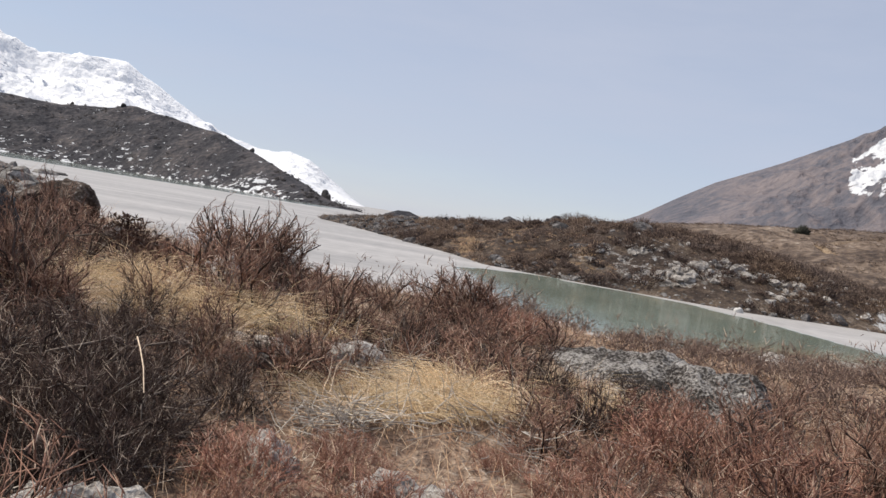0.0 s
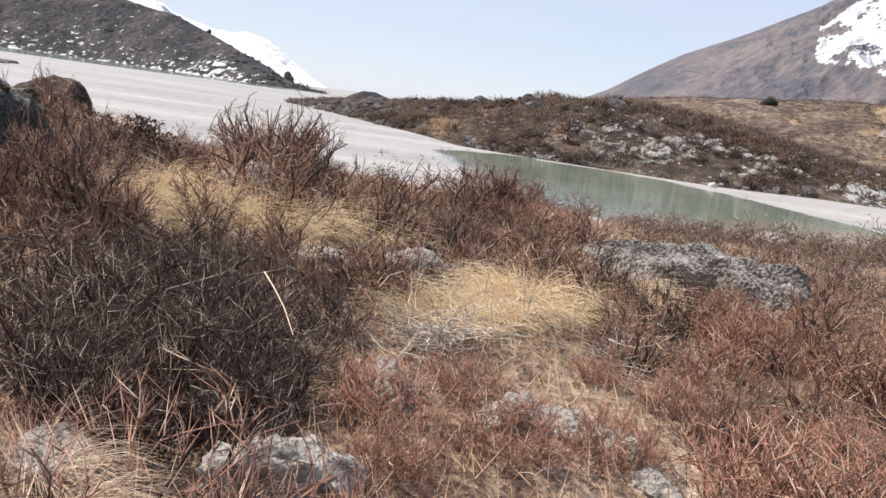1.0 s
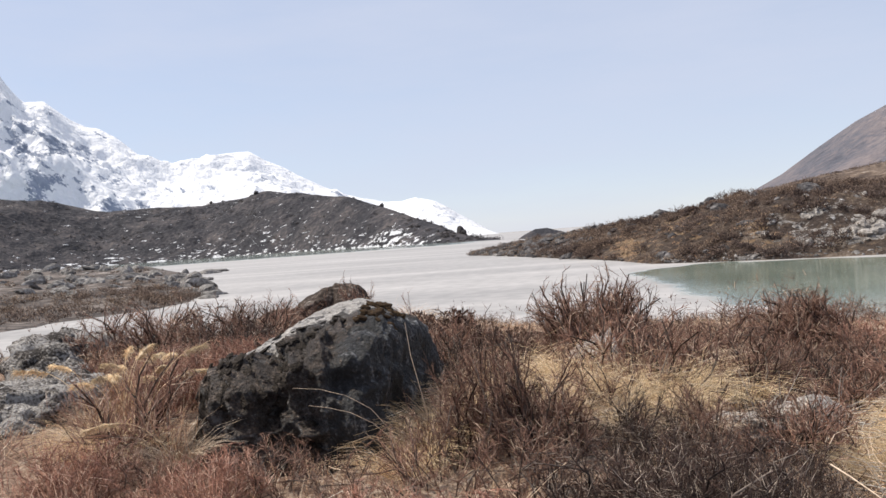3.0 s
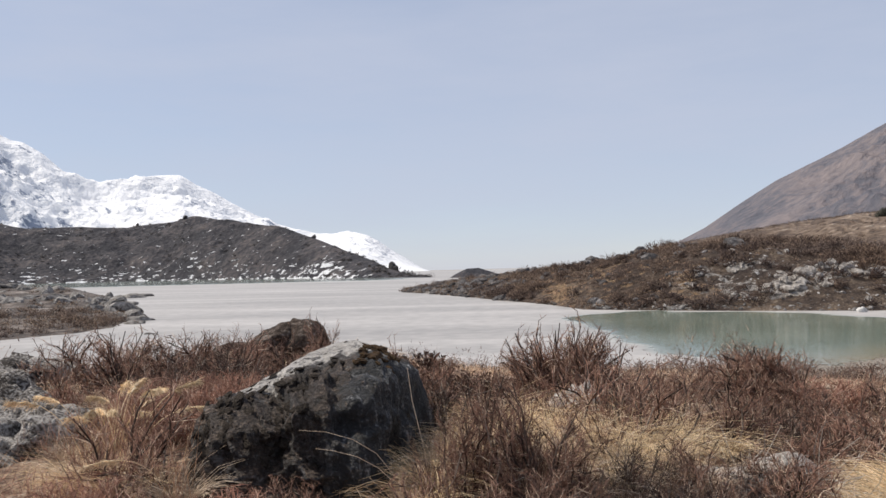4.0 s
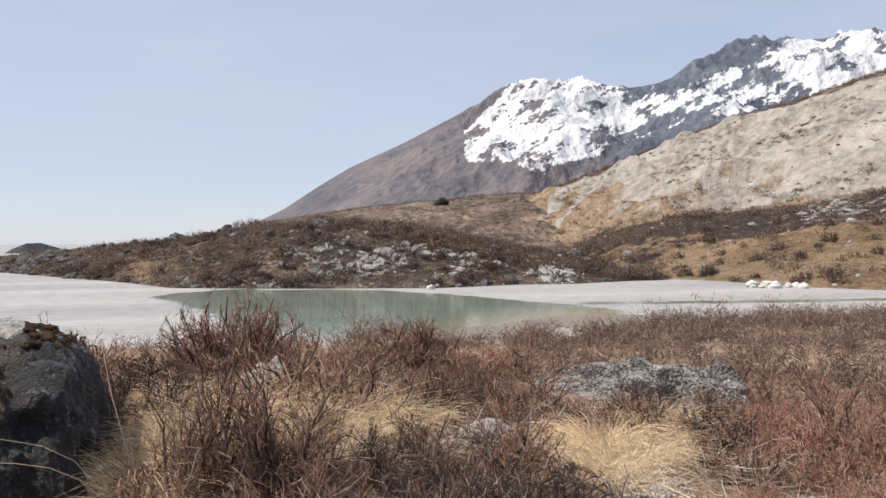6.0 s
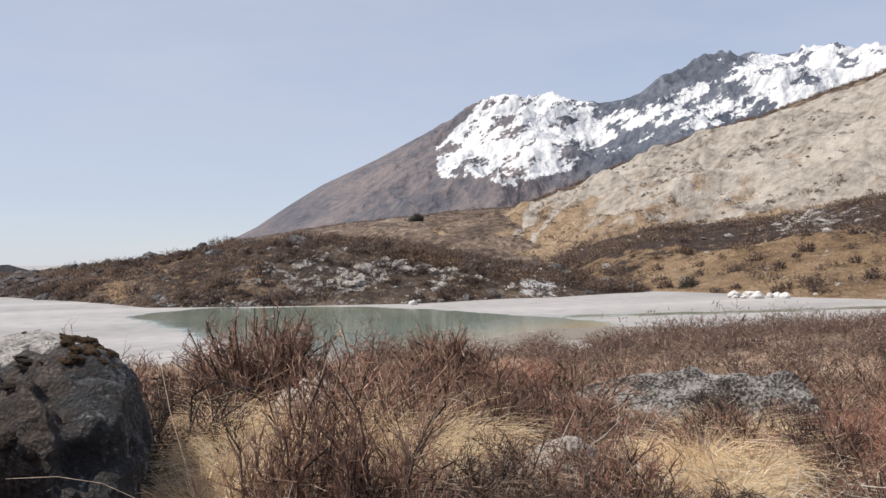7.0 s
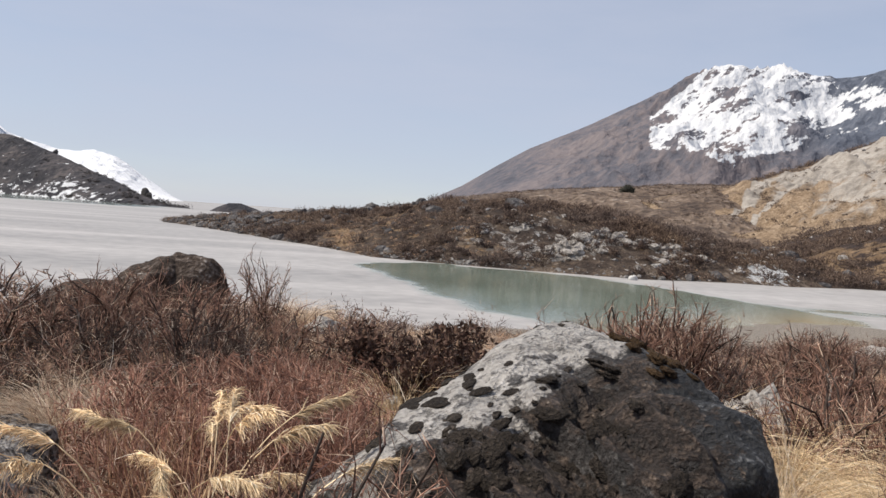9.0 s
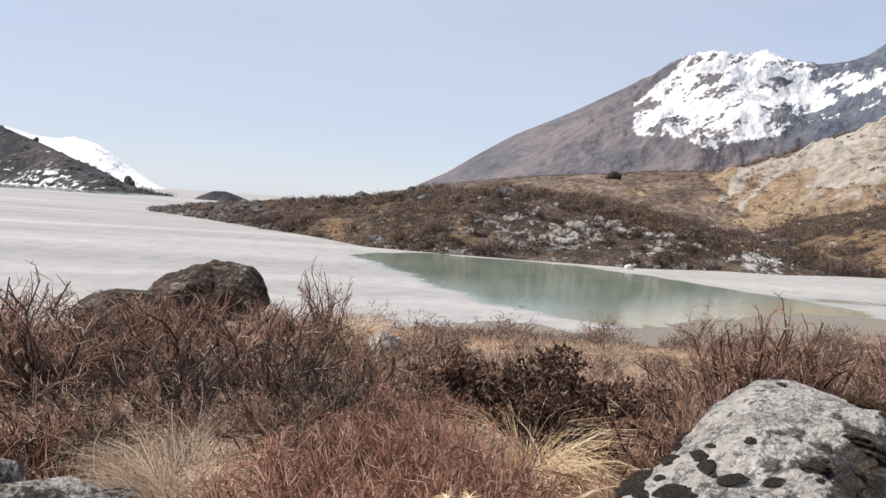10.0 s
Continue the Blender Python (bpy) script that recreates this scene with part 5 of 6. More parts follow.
GRASSY = ((4.15, 7.35, 0.6), (3.65, 6.85, 0.28), (4.65, 7.8, 0.32), (-2.85, 9.5, 0.42), (-0.8, 9.75, 0.35), (2.9, 9.9, 0.5), (-1.8, 15.2, 1.0), (1.1, 7.3, 0.55), (-2.75, 8.9, 0.3), (3.0, 10.9, 0.6), (2.2, 7.2, 0.5), (-1.0, 6.2, 0.4), (5.6, 8.4, 0.45), (1.0, 9.4, 0.6), (1.75, 8.2, 0.6), (2.35, 8.8, 0.6), (-2.2, 7.1, 0.3), (-1.9, 8.2, 0.15), (-3.0, 8.5, 0.3), (-2.6, 7.5, 0.3), (2.1, 7.75, 0.45), (2.75, 8.1, 0.5), (2.7, 9.1, 0.4), (0.45, 7.2, 0.3), (1.15, 8.6, 0.5), (1.85, 8.0, 0.5))
grid = 0.66
for i in range(-22, 30):
    for j in range(4, 28):
        x, y = i * grid + rng.uniform(-0.22, 0.22), j * grid + rng.uniform(-0.22, 0.22)
        kinds, spin, size = rng.uniform(), rng.uniform(0, 360), 0.62 + 0.95 * rng.uniform() ** 1.6
        away = math.hypot(x - O[0], y - O[1])
        az = math.degrees(math.atan2(x - O[0], y - O[1]))
        if away > 11.5 or not -48 < az < 58 or not is_open(x, y, 0.12) or np.hypot(*(WALK_XY - (x, y)).T).min() < 1.35:
            continue
        if any(math.hypot(x - a, y - b) < r for a, b, r in placed) or any(math.hypot(x - a, y - b) < r for a, b, r in GRASSY):
            continue
        bare = float(fbm(x, y, 1.7, 3, 41))
        if bare > 0.14 and kinds > 0.16:
            continue
        reddish = float(fbm(x, y, 2.4, 2, 43))
        kind = "red" if (reddish > 0.28 and not -0.5 < x < 4.5) or (x > 4.6 and kinds < 0.22) else ("dark" if kinds < 0.10 else ("low" if kinds < 0.48 else "willow"))
        if x < 1.3 and y < 6.0 and kinds < 0.7:
            kind = "red"
        elif y < 4.6:
            kind = "red" if kinds < 0.55 else "low"
        tall = {"willow": 0.72, "low": 1.0, "dark": 0.85, "red": 1.0, "rhodo": 1.0}[kind] * size * (1.12 if y < 8.5 else 1.02)
        plant(kind, int(spin) % 4, x, y, tall, spin, rng.uniform(1.0, 1.25))
for key, m in first_pose.items():
    masters[key].matrix_world = m

# farther shrubs down to the shore, too many to count
def scrub(name, points, heights, seed, material, label, twigs=46, thick=0.006, wide=0.8, kinds=6, kind="stuff"):
    """Many small brush clumps as one mesh."""
    rng = np.random.default_rng(seed)
    moulds = []
    for k in range(kinds):
        a, s = rng.uniform(0, 2 * np.pi, twigs), rng.uniform(0.05, 1, twigs)
        flat = np.sqrt(1 - s * s)
        out = np.stack([np.cos(a) * flat * wide * 0.6, np.sin(a) * flat * wide * 0.6, s * 0.75], 1)
        roots = out * rng.uniform(0.0, 0.75, (twigs, 1)) ** 0.7 - np.array((0, 0, 0.06))
        dirs = out + rng.normal(size=(twigs, 3)) * 0.38 + np.array((0, 0, 0.35))
        moulds.append(cones(grow(rng, roots, dirs, rng.uniform(0.25, 0.55, twigs), 2), thick))
    pieces = []
    for k in range(kinds):
        sel = np.arange(len(points)) % kinds == k
        p, h = points[sel], heights[sel]
        if not len(p):
            continue
        v, f = moulds[k]
        spin = rng.uniform(0, 2 * np.pi, len(p))
        c, s = np.cos(spin)[:, None], np.sin(spin)[:, None]
        x, y, z = v[None, :, 0], v[None, :, 1], v[None, :, 2]
        w = np.stack([x * c - y * s, x * s + y * c, np.broadcast_to(z, (len(p), len(v)))], -1) * h[:, None, None] + p[:, None]
        ff = f[None] + (np.arange(len(p)) * len(v))[:, None, None]
        pieces.append((w.reshape(-1, 3), ff.reshape(-1, 3)))
    ob = new(name, mesh_of(name, *joined(pieces), material))
    return tagged(ob, label, "scrub", kind=kind)


# fine undergrowth between the shrubs
ur = np.random.default_rng(66)
ua, ud = np.radians(ur.uniform(-50, 60, 1900)), np.sqrt(ur.uniform(1.9**2, 11.5**2, 1900))
ux, uy = O[0] + ud * np.sin(ua), O[1] + ud * np.cos(ua)
spot = np.array([is_open(x, y, 0.02) and np.hypot(*(WALK_XY - (x, y)).T).min() > 0.8 for x, y in zip(ux, uy)]) & (fbm(ux, uy, 1.7, 3, 41) < 0.08)
ux, uy = ux[spot], uy[spot]
up = np.stack([ux, uy, ground_height(ux, uy)], 1)
warm = fbm(ux, uy, 2.4, 2, 43) + ur.uniform(-0.25, 0.25, len(ux))
for lot, mat_, lab in ((warm > 0.15, twig_red, "fine reddish dwarf shrub twigs"), ((warm <= 0.15) & (warm > -0.2), twig_brown, "fine brown twigs of low heath"), (warm <= -0.2, twig_dark, "fine dark twigs of low heath")):
    scrub("undergrowth", up[lot], ur.uniform(0.2, 0.44, int(lot.sum())), 67, mat_, lab + " covering the ground", 60, 0.0075, 1.2, 8)


far_pts = []
for i in range(-38, 38):
    for j in range(6, 37):
        x, y = i * 0.95 + rng.uniform(-0.45, 0.45), j * 0.95 + rng.uniform(-0.45, 0.45)
        away, az = math.hypot(x - O[0], y - O[1]), math.degrees(math.atan2(x - O[0], y - O[1]))
        if 11.3 < away < 33 and -48 < az < 58 and is_open(x, y, 0.1) and float(ground_height(x, y)) > 0.35 and float(fbm(x, y, 3.0, 3, 51)) < (0.45 if az > 24 else 0.16):
            if any(math.hypot(x - a, y - b) < r for a, b, r in placed) or any(math.hypot(x - a, y - b) < r for a, b, r in GRASSY):
                continue
            if away > 23 and 10 < az < 30 and rng.uniform() < 0.8:          # bare beach
                continue
            far_pts.append((x, y, float(ground_height(x, y)), (0.42 if az > 24 else 0.28) + 0.62 * rng.uniform() ** 1.5))
far_pts = np.array(far_pts)
moulds = []
for k in range(6):
    stems, twigs, tips = shrub_lines(("low", "willow", "low", "red", "low", "dark")[k], 2000 + k)
    moulds.append(joined([cones(stems[::3, ::4], 0.008), cones(twigs[::3, ::2], 0.0065), cones(tips[::10], 0.006)]))
pieces = []
for k, (x, y, z, h) in enumerate(far_pts):
    v, f = moulds[k % 6]
    cs, sn, s = math.cos(k * 1.7), math.sin(k * 1.7), h * 1.55
    pieces.append((np.stack([(v[:, 0] * cs - v[:, 1] * sn) * s * 1.25 + x, (v[:, 0] * sn + v[:, 1] * cs) * s * 1.25 + y, v[:, 2] * s + z], 1), f))
tagged(new("bank_scrub", mesh_of("bank_scrub", *joined(pieces), thicket_twigs)), "leafless brown scrub covering the bank down to the shore", "scrub", kind="stuff")


def bushes(name, points, heights, seed, material, label, twigs=64, thick=0.02, wide=1.5, kinds=7, kind="stuff"):
    """Leafless bushes far off: fine twigs fanned through a lobed, ragged dome."""
    rng = np.random.default_rng(seed)
    moulds = []
    for k in range(kinds):
        a, rise = rng.uniform(0, 2 * np.pi, twigs), rng.uniform(-0.05, 1, twigs)
        flat = np.sqrt(1 - rise * rise)
        lobe = 1 + 0.35 * np.sin(2 * a + k) + 0.25 * np.sin(5 * a + 3 * rise + 2 * k)
        out = np.stack([np.cos(a) * flat * wide * 0.5 * lobe, np.sin(a) * flat * wide * 0.5 * lobe, rise * 0.62 * (0.75 + 0.25 * lobe)], 1)
        foot = out * rng.uniform(0.25, 0.9, (twigs, 1))
        way = out / (np.linalg.norm(out, axis=1, keepdims=True) + 1e-6) + rng.normal(size=(twigs, 3)) * 0.5 + np.array((0, 0, 0.35))
        moulds.append(grow(rng, foot, way, rng.uniform(0.12, 0.34, twigs), 2))
    pieces = []
    for k in range(kinds):
        for at, size in zip(points[k::kinds], heights[k::kinds]):
            c, n = math.cos(at[0] * 7) * size, math.sin(at[0] * 7) * size
            w = moulds[k]
            pieces.append(cones(np.stack([w[..., 0] * c - w[..., 1] * n, w[..., 0] * n + w[..., 1] * c, w[..., 2] * size], -1) + at, thick))
    ob = new(name, mesh_of(name, *joined(pieces), material))
    return tagged(ob, label, "scrub", kind=kind)


def stones(name, p, sizes, seed, material, label, flat=0.65):
    """Angular blocks of many shapes as one mesh, each tilted its own way."""
    rng = np.random.default_rng(seed)
    pieces = []
    moulds = [rock_arrays(seed + k, 2, 2, (1, 0.85, flat), 0.10) for k in range(8)]
    for k in range(len(p)):
        v, f = moulds[k % 8]
        turn = np.array(pose(0, 0, 0, rng.uniform(-25, 25), rng.uniform(-25, 25), rng.uniform(0, 360)).to_3x3())
        pieces.append(((v * rng.uniform((0.7, 0.5, 0.5), (1.6, 1.1, 1.2)) * sizes[k]) @ turn.T + p[k], f))
    ob = new(name, mesh_of(name, *joined(pieces), material, smooth=False))
    return tagged(ob, label, "stones", kind="stuff")


dark_rock = earthy("dark_rock", ((0.0, (0.03, 0.03, 0.032)), (0.5, (0.085, 0.08, 0.08)), (1.0, (0.26, 0.245, 0.24))), 0.5, 3.0, 0.6, 0.9, 0.1)
bank_rock = earthy("bank_rock", ((0.0, (0.07, 0.062, 0.056)), (0.45, (0.25, 0.23, 0.21)), (1.0, (0.62, 0.59, 0.56))), 0.5, 3.0, 0.6, 0.9, 0.1)
def sprinkle(form, chance, n, seed):
    """Random spots on a hill, as thick as the chance at each place."""
    rng = np.random.default_rng(seed)
    x, y, z = form[2], form[3], form[4]
    w = np.clip(chance, 0, None) * (z > 0.02) * (form[7] < 1.08) * form[5]
    i = np.unravel_index(rng.choice(w.size, n, p=(w / w.sum()).ravel()), w.shape)
    jog = rng.uniform(-0.12, 0.12, (n, 2))
    return np.stack([x[i] + jog[:, 0], y[i] + jog[:, 1], z[i]], 1), rng


def held_by(form, name):
    values = np.zeros(form[4].size, np.float32)
    form[1].attributes[name].data.foreach_get("value", values)
    return np.clip(values, 0, 1).reshape(form[4].shape)


heath, scree, tan = held_by(BANK, "heath"), held_by(BANK, "scree"), held_by(BANK, "ochre")
patchy = soft(-0.15, 0.35, fbm(BANK[2], BANK[3], 6.0, 3, 301))
p, r = sprinkle(BANK, heath**1.5 * (0.35 + patchy), 1500, 301)
bushes("far_scrub", p, 0.6 + 1.1 * r.uniform(0, 1, len(p)) ** 2.0, 302, far_brush, "dense dark leafless scrub over the top of the far bank", 36, 0.040, 1.9)
p, r = sprinkle(BANK, (0.12 + patchy) * (1 - 0.6 * tan) * (1 - 0.35 * scree), 1700, 303)
bushes("far_scrub", p, 0.40 + 1.5 * r.uniform(0, 1, len(p)) ** 2.6, 304, far_brush, "dark leafless bushes scattered over the far bank", 42, 0.038, 1.7)
p, r = sprinkle(BANK, 1.2 * zone(-2.0, 0.15, 2.4, 0.15) + 0.9 * zone(7.5, 0.10, 2.2, 0.08) + 0.5 * zone(3.5, 0.75, 4, 0.3) + 0.35 * zone(12, 0.55, 6, 0.4) + 0.5 * zone(22, 0.3, 4, 0.3), 210, 345)
bushes("far_bush", p, 0.9 + 1.1 * r.uniform(0, 1, len(p)) ** 1.5, 346, thicket_dark, "dense dark rounded bushes along the far bank", 130, 0.042, 1.5)
p, r = sprinkle(SLOPE, 0.25 + np.exp(-(((SLOPE[7] - 0.35) / 0.3) ** 2)), 170, 347)
bushes("slope_bush", p, 0.9 + 1.3 * r.uniform(0, 1, len(p)) ** 1.5, 348, thicket_dark, "dense dark rounded bushes on the ochre slope", 110, 0.05, 1.5)
p, r = sprinkle(BANK, tan + 0.1 * patchy, 620, 305)
bushes("far_grass", p, r.uniform(0.18, 0.5, len(p)), 306, straw_brown, "dry ochre grass clumps on the far bank", 32, 0.019, 2.0)
p, r = sprinkle(BANK, scree**1.3 * soft(-4, 2, kaz) * (0.08 + soft(0.0, 0.35, fbm(BANK[2], BANK[3], 3.5, 3, 371))), 1150, 307)
stones("bank_stones", p, 0.05 + 0.60 * r.uniform(0, 1, len(p)) ** 5, 308, bank_rock, "pale grey rocks strewn over the far bank")
p, r = sprinkle(BANK, (0.2 + patchy) * (1 + 2.0 * soft(2, -2, kaz) + 1.5 * soft(0.8, 0.95, ks)), 420, 309)
stones("bank_boulders", p, 0.15 + 0.85 * r.uniform(0, 1, len(p)) ** 3, 310, dark_rock, "dark grey boulders among the scrub of the far bank", 0.8)
p, r = sprinkle(BANK, soft(0.10, 0.0, ks) * (0.2 + patchy), 200, 311)
stones("shore_stones", p, 0.08 + 0.35 * r.uniform(0, 1, len(p)) ** 2, 312, grey_rock, "grey stones along the far shore")
p, r = sprinkle(BANK, soft(0.5, -4, kaz) * (0.1 + patchy) * soft(1.2, 0.9, ks), 420, 313)
stones("point_stones", p, 0.18 + 0.8 * r.uniform(0, 1, len(p)) ** 2, 314, dark_rock, "grey boulders covering the low point")
p, r = sprinkle(BANK, zone(28.6, 0.3, 1.5, 0.25), 34, 315)
stones("white_stones", p, 0.12 + 0.4 * r.uniform(0, 1, len(p)) ** 2, 316, white_rock, "white stones beside old snow on the bank", 0.5)
o_heath, o_scree = held_by(SLOPE, "heath"), held_by(SLOPE, "scree")
o_patch = soft(-0.1, 0.35, fbm(SLOPE[2], SLOPE[3], 9.0, 3, 313))
p, r = sprinkle(SLOPE, (o_heath + 0.22) * (0.12 + o_patch), 1700, 317)
bushes("slope_scrub", p, 0.7 + 1.9 * r.uniform(0, 1, len(p)) ** 2, 318, far_brush, "dark scrub in patches over the ochre slope", 40, 0.058, 1.8)
p, r = sprinkle(SLOPE, 0.15 + 3.0 * o_scree, 360, 319)
stones("slope_stones", p, 0.12 + 0.8 * r.uniform(0, 1, len(p)) ** 3, 320, bank_rock, "pale stones scattered over the ochre slope")
p, r = sprinkle(MORAINE, (soft(34, 26, maz) * 0.9 + 0.5 * soft(0.45, 0.15, ms)) * soft(-0.1, 0.4, fbm(MORAINE[2], MORAINE[3], 16.0, 3, 341)) * (1 - np.clip(chute, 0, 1)), 620, 321)
bushes("moraine_scrub", p, 0.7 + 2.2 * r.uniform(0, 1, len(p)) ** 2, 322, far_brush, "dark scrub low on the moraine wall", 44, 0.085, 1.8)
p, r = sprinkle(MORAINE, soft(0.42, 0.55, ms) * soft(0.05, 0.4, fbm(MORAINE[2], MORAINE[3], 22.0, 4, 343)) * soft(28, 31, maz), 640, 343)
bushes("moraine_scrub", p, 0.6 + 2.0 * r.uniform(0, 1, len(p)) ** 2, 344, far_brush, "dark scrub clinging to the runnels of the moraine wall", 40, 0.09, 1.9)
p, r = sprinkle(MORAINE, soft(0.90, 0.95, ms) * soft(26, 30, maz), 700, 323)
bushes("rim_scrub", p, r.uniform(0.9, 2.6, len(p)), 324, far_brush, "dark scrub along the moraine rim", 44, 0.10, 1.7)
p, r = sprinkle(MORAINE, np.exp(-((ms - 0.34) / 0.12) ** 2) * soft(34, 40, maz) + 0.35 * np.exp(-((ms - 0.65) / 0.2) ** 2) * soft(30, 36, maz), 520, 325)
stones("moraine_blocks", p, 0.2 + 1.3 * r.uniform(0, 1, len(p)) ** 3, 326, bank_rock, "rubble blocks on the moraine wall")
p, r = sprinkle(PLATEAU, 0.05 + soft(0.0, 0.4, fbm(PLATEAU[2], PLATEAU[3], 22.0, 3, 327)) + 2.5 * soft(0.93, 0.99, PLATEAU[7]), 1200, 327)
bushes("terrace_scrub", p, 0.5 + 1.3 * r.uniform(0, 1, len(p)) ** 2, 328, far_brush, "low scrub on the grassy terrace", 26, 0.10, 2.1)
p, r = sprinkle(HILL, 0.2 + soft(-0.1, 0.4, fbm(HILL[2], HILL[3], 50.0, 3, 329)), 1000, 329)
bushes("hill_scrub", p, 1.2 + 4.0 * r.uniform(0, 1, len(p)) ** 2, 330, hill_brush, "dark scrub on the moraine hill", 30, 0.3, 2.0)
p, r = sprinkle(SPIT, soft(0.0, 0.04, SPIT[7]) * soft(0.36, 0.26, SPIT[7]), 900, 331)
bushes("spit_scrub", p, r.uniform(0.6, 1.5, len(p)), 332, far_brush, "reddish brown scrub on the stony spit", 44, 0.034, 1.8)
p, r = sprinkle(SPIT, soft(0.25, 0.36, SPIT[7]) * (0.3 + soft(-0.1, 0.3, fbm(SPIT[2], SPIT[3], 12.0, 3, 333))), 900, 333)
stones("spit_stones", p, 0.2 + 1.7 * r.uniform(0, 1, len(p)) ** 3, 334, grey_rock, "grey rocks covering the spit")
p, r = sprinkle(SPIT, soft(0.3, 0.4, SPIT[7]), 320, 335)
bushes("spit_scrub", p, r.uniform(0.5, 1.3, len(p)), 336, far_brush, "dark bushes among the rocks of the spit", 40, 0.05, 1.7)
lone = np.unravel_index(np.argmin((PLATEAU[2] - 118.0) ** 2 + (PLATEAU[3] - 303.0) ** 2), PLATEAU[2].shape)
bushes("tall_bush", np.array([(PLATEAU[2][lone], PLATEAU[3][lone], PLATEAU[4][lone] - 0.2)]), np.array([5.4]), 337, juniper, "dark round bush standing alone on the terrace", 1100, 0.10, 1.25, 1, kind="thing")
shore_bush = np.unravel_index(np.argmin((SLOPE[6] - 38.7) ** 2 + 9 * (SLOPE[7] - 0.06) ** 2), SLOPE[2].shape)
bushes("shore_bush", np.array([(SLOPE[2][shore_bush], SLOPE[3][shore_bush], SLOPE[4][shore_bush] - 0.1)]), np.array([2.3]), 338, juniper, "dark round bush at the foot of the ochre slope", 700, 0.022, 1.3, 1, kind="thing")
for seed, az, up, size in ((351, 1.0, 0.85, 0.95), (352, 3.6, 1.0, 1.0), (353, 5.3, 1.0, 0.75), (354, 6.7, 1.0, 0.95), (355, 6.2, 0.93, 0.7), (356, 12.6, 0.72, 1.1), (357, 13.4, 0.70, 0.9), (358, 3.2, 0.9, 0.8), (359, -1.5, 0.95, 0.8), (360, 9.4, 0.85, 0.7)):
    i = np.unravel_index(np.argmin((kaz - az) ** 2 + 30 * (ks - up) ** 2), kaz.shape)
    rock(seed, BANK[2][i], BANK[3][i], (size * 1.25, size, size * 0.85), bank_rock if seed == 351 else dark_rock, "weathered rock standing among scrub on the far bank", seed * 23, 3, 0.48, z=BANK[4][i], bump=0.22, group="rocks on the far bank", smooth=False)

# ---- grass ----
gold = [make_tussock(400 + k, straw_gold, "golden dry grass tussock bending to the ground", 270, 0.58, 0.95, 1.2, 0.19, 0.0021) for k in range(2)]
palet = [make_tussock(410 + k, straw_pale, "pale dry grass tussock among the shrubs", 210, 0.45, 0.75, 1.0, 0.13, 0.0021) for k in range(2)]
droopy = [make_tussock(420 + k, straw_pale, "matted pale grass tussock drooping over the ground", 400, 0.62, 0.9, 1.45, 0.17, 0.0019) for k in range(2)]
first = {}


def tuft(masters_, x, y, size, turn_z):
    ob = masters_[int(turn_z) % 2]
    m = pose(x, y, float(ground_height(x, y)), 0, 0, turn_z) @ Matrix.Scale(size, 4)
    if ob.name in first:
        copy_thing(ob, m)
    else:
        first[ob.name] = (ob, m)


for k, (x, y, r) in enumerate(GRASSY):
    for n in range(max(3, int(r * 7.5))):
        a, d = rng.uniform(0, 6.28), r * math.sqrt(rng.uniform())
        gx_, gy_ = x + d * math.cos(a), y + d * math.sin(a)
        if is_open(gx_, gy_, 0.02):
            tuft(gold if k in (0, 1, 2, 4, 12, 13, 14, 15, 20, 21, 22, 23, 24, 25) else (droopy if k == 3 else palet), gx_, gy_, rng.uniform(0.6, 1.2), rng.uniform(0, 360))
for k, (x, y, size) in enumerate(((0.50, 6.55, 0.85), (0.66, 6.85, 1.0), (0.60, 7.2, 0.95), (0.78, 7.5, 0.9), (0.95, 7.9, 1.0), (1.15, 8.3, 0.95), (0.95, 8.7, 0.8))):
    tuft(gold, x, y, size, 61 + 83 * k)
for k, (x, y) in enumerate(((-1.55, 6.5), (-1.75, 6.4), (-1.95, 6.6))):
    tuft(gold, x, y, 0.75, 35 + 71 * k)
tuft(droopy, 2.48, 3.75, 0.55, 40)
tuft(droopy, 2.62, 3.62, 0.5, 141)
for ob, m in first.values():
    ob.matrix_world = m

rg = np.random.default_rng(55)
N = 52000
fa, fd = np.radians(rg.uniform(-50, 60, N)), np.sqrt(rg.uniform(1.6**2, 17**2, N))
fx, fy = O[0] + fd * np.sin(fa), O[1] + fd * np.cos(fa)
tone = fbm(fx, fy, 1.7, 3, 41)
keep = (tone + rg.uniform(-0.5, 0.5, N) > -0.1) & (np.hypot(fx + 0.45, fy - 7.5) > 1.0) & (np.hypot(fx - 6.7, fy - 10.5) > 1.3)
fx, fy = fx[keep], fy[keep]
roots = np.stack([fx, fy, ground_height(fx, fy) - 0.01], 1)
d = rg.normal(size=(len(fx), 3)) * np.array((0.55, 0.55, 0.2)) + np.array((0, 0, 0.75))
blades = grow(rg, roots, d, rg.uniform(0.06, 0.28, len(fx)), 2)
third = len(blades) // 3
for lot, mat_, lab in ((blades[:third], straw_pale, "short pale dry grass"), (blades[third:], straw_brown, "short brown dry grass and litter")):
    tagged(new("dry_grass", mesh_of("dry_grass", *cones(lot, 0.0032), mat_)), lab + " over the bank", "grass", kind="stuff")


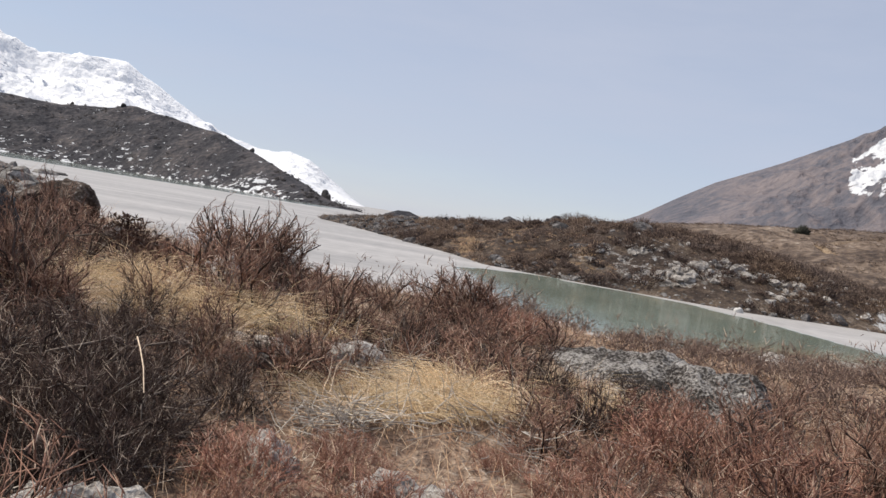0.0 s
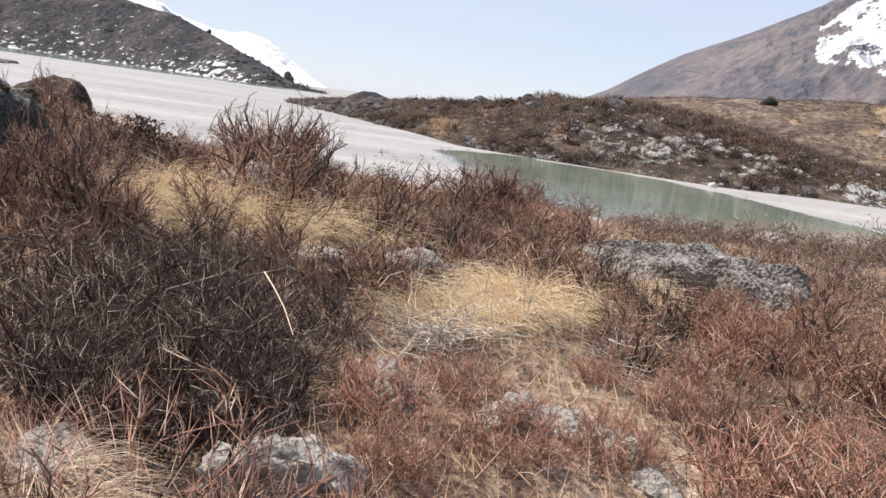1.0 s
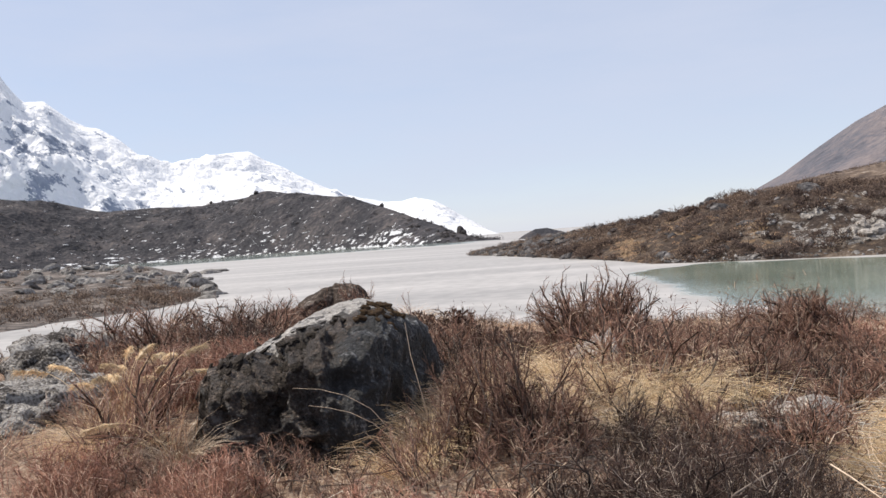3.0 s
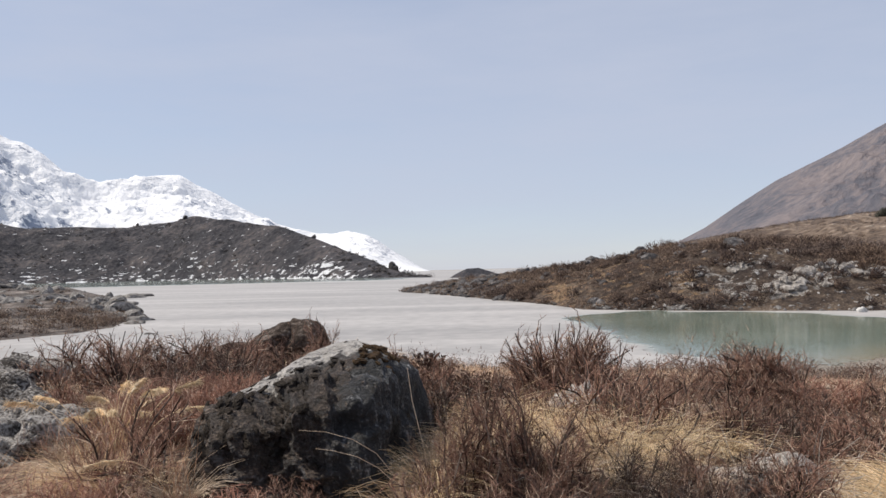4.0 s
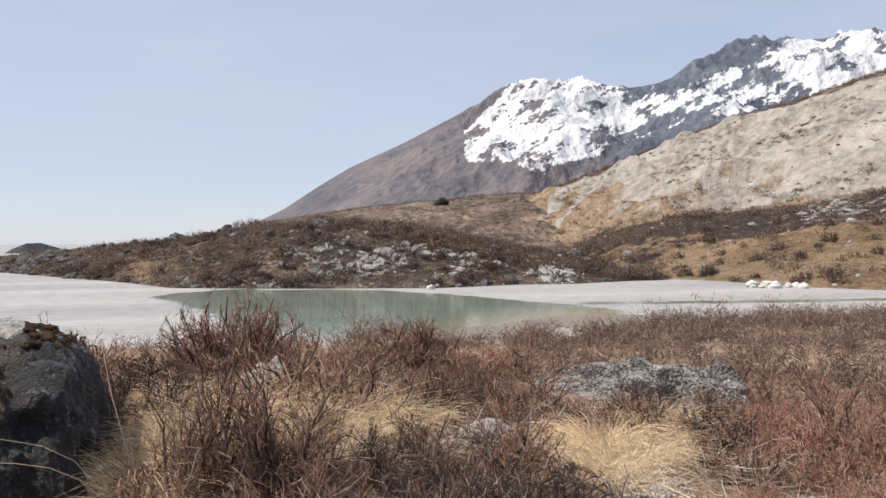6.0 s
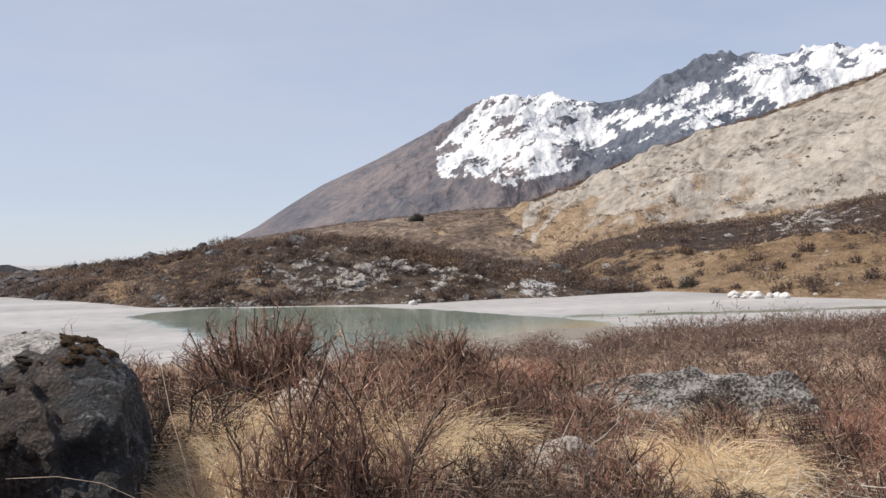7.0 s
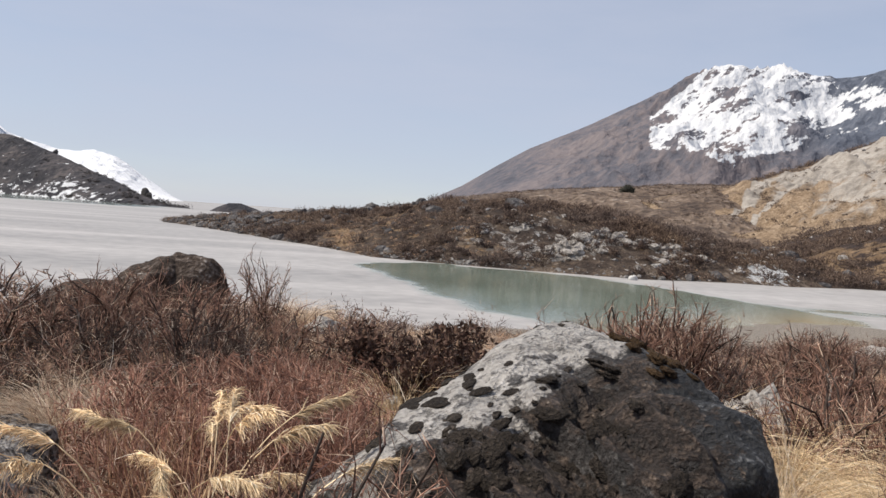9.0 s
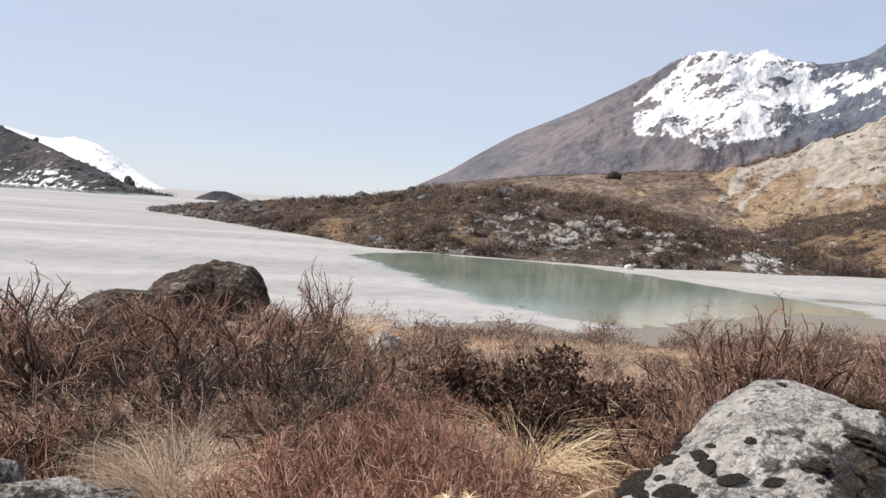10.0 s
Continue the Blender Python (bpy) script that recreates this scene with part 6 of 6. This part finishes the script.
# pale dead stems lying over the grass
def dead_stems(x, y, n, reach, seed, label, thick=0.0034, wood=False, spread=0.14):
    rng = np.random.default_rng(seed)
    a = rng.uniform(0, 2 * np.pi, n)
    roots = np.stack([rng.normal(size=n) * spread, rng.normal(size=n) * spread, np.full(n, -0.02)], 1)
    dirs = np.stack([np.cos(a), np.sin(a), rng.uniform(0.2, 1.5, n)], 1)
    lines = grow(rng, roots, dirs, reach * rng.uniform(0.3, 1.1, n), 5, -0.10 if wood else -0.24, 0.22 if wood else 0.14)
    lines[..., 2] = np.maximum(lines[..., 2], 0.03 + 0.12 * rng.uniform(0, 1, (n, 1)))
    ob = new("dead_stems", mesh_of("dead_stems", *tubes(lines, taper(lines, thick, thick * 0.45)), dead_wood if wood else straw_pale))
    ob.matrix_world = pose(x, y, float(ground_height(x, y)))
    return tagged(ob, label, "dead stems", "dead stems on the bank", kind="stuff")


for n, (x, y, k, reach) in enumerate(((3.75, 6.35, 60, 0.5), (2.2, 4.9, 22, 0.7), (1.4, 5.2, 20, 0.8), (4.9, 7.2, 30, 0.7), (0.35, 6.5, 12, 0.6), (2.7, 7.9, 24, 0.7), (5.3, 8.3, 22, 0.8), (-2.9, 9.1, 26, 0.8), (-1.0, 9.3, 14, 0.6),
                                      (1.0, 4.3, 22, 0.6), (0.2, 5.2, 20, 0.6), (3.0, 9.2, 22, 0.7))):
    dead_stems(x, y, k, reach, 700 + n, "tangle of pale dead stems over dry grass")
for n, (x, y, k, reach, thick, spread) in enumerate(((3.60, 7.95, 60, 0.7, 0.005, 0.30), (3.35, 8.5, 36, 0.6, 0.005, 0.28), (3.80, 6.30, 130, 0.42, 0.0042, 0.20), (3.6, 6.05, 60, 0.35, 0.004, 0.16), (3.9, 7.4, 24, 0.6, 0.005, 0.25),
                                                    (2.45, 5.0, 34, 0.6, 0.0035, 0.40), (1.9, 4.7, 30, 0.6, 0.0035, 0.40), (4.6, 6.9, 40, 0.6, 0.0045, 0.30), (5.0, 6.2, 40, 0.5, 0.004, 0.35), (-2.6, 10.0, 24, 0.5, 0.0035, 0.25))):
    dead_stems(x, y, k, reach, 740 + n, "heap of grey-white dead branches fallen over the shrubs", thick, True, spread)


def stalk(points, thick, label, name="dry_stalk"):
    line = np.array(points, float)[None]
    ob = new(name, mesh_of(name, *tubes(line, taper(line, thick, thick * 0.5), 6), straw_pale))
    return tagged(ob, label, "stalk", "single dry stalks")


stalk(((2.92, 4.92, 3.30), (2.98, 4.82, 3.27), (3.06, 4.68, 3.22), (3.13, 4.54, 3.15)), 0.004, "broken white stalk lying across a dark shrub")
stalk(((0.45, 6.72, 2.85), (0.40, 6.68, 3.08), (0.28, 6.62, 3.26), (0.12, 6.57, 3.37), (-0.06, 6.53, 3.43), (-0.25, 6.50, 3.45)), 0.0024, "thin pale stalk bending against the boulder")
stalk(((0.48, 6.70, 2.85), (0.42, 6.64, 3.03), (0.30, 6.57, 3.17), (0.16, 6.52, 3.26), (0.0, 6.48, 3.31), (-0.12, 6.46, 3.33)), 0.0024, "thin pale stalk bending against the boulder")
stalk(((0.62, 7.05, 2.8), (0.55, 7.1, 3.2), (0.46, 7.15, 3.55), (0.42, 7.2, 3.80)), 0.0032, "upright pale stalk beside the boulder")


def plume_grass(x, y, n, height, seed):
    """Tall grass with arching feathery heads."""
    rng = np.random.default_rng(seed)
    root = new("plume_grass")
    root.location = (x, y, float(ground_height(x, y)))
    tagged(root, "tall dry grass with arching feathery golden heads", "grass", "plume grasses")
    a = rng.uniform(0, 6.28, 30)
    leaves = grow(rng, rng.normal(size=(30, 3)) * np.array((0.07, 0.07, 0.0)), np.stack([np.cos(a) * 0.35, np.sin(a) * 0.35, np.ones(30)], 1), height * rng.uniform(0.3, 0.75, 30), 6, -0.07, 0.08)
    part("leaf_tuft", mesh_of("leaf_tuft", *tubes(leaves, taper(leaves, 0.0030, 0.001)), straw_brown), root)
    for k in range(n):
        a = rng.uniform(0, 6.28)
        lean = rng.uniform(0.10, 0.42)
        line = grow(rng, np.array([[rng.normal() * 0.06, rng.normal() * 0.06, -0.03]]), np.array([[math.cos(a) * lean, math.sin(a) * lean, 1.0]]), np.array([height * rng.uniform(0.8, 1.15)]), 9, -0.02, 0.03)
        bend = line.copy()
        t = np.linspace(0, 1, 9) ** 3
        bend[0, :, 0] += math.cos(a) * 0.22 * t
        bend[0, :, 1] += math.sin(a) * 0.22 * t
        bend[0, :, 2] -= 0.30 * t
        stem = part("stem", mesh_of("stem", *tubes(bend, taper(bend, 0.0042, 0.002)), straw_gold), root)
        m = 260
        ro, di = sprout(rng, bend[:, 6:], m, 0.0, 0.30, -0.45)
        hair = grow(rng, ro, di, rng.uniform(0.03, 0.09, m), 3, -0.35, 0.16)
        part("head", mesh_of("head", *tubes(hair, taper(hair, 0.0020, 0.0007)), straw_gold), stem, "feathery golden seed head" if k == 0 else "")


for n, (x, y, k, h) in enumerate(((-1.78, 6.8, 5, 1.05), (-1.14, 6.35, 1, 0.9), (-2.05, 7.3, 3, 0.95), (-2.3, 7.7, 2, 0.9), (-1.9, 7.05, 4, 1.0), (-2.1, 7.0, 3, 0.95))):
    plume_grass(x, y, k, h, 900 + n)
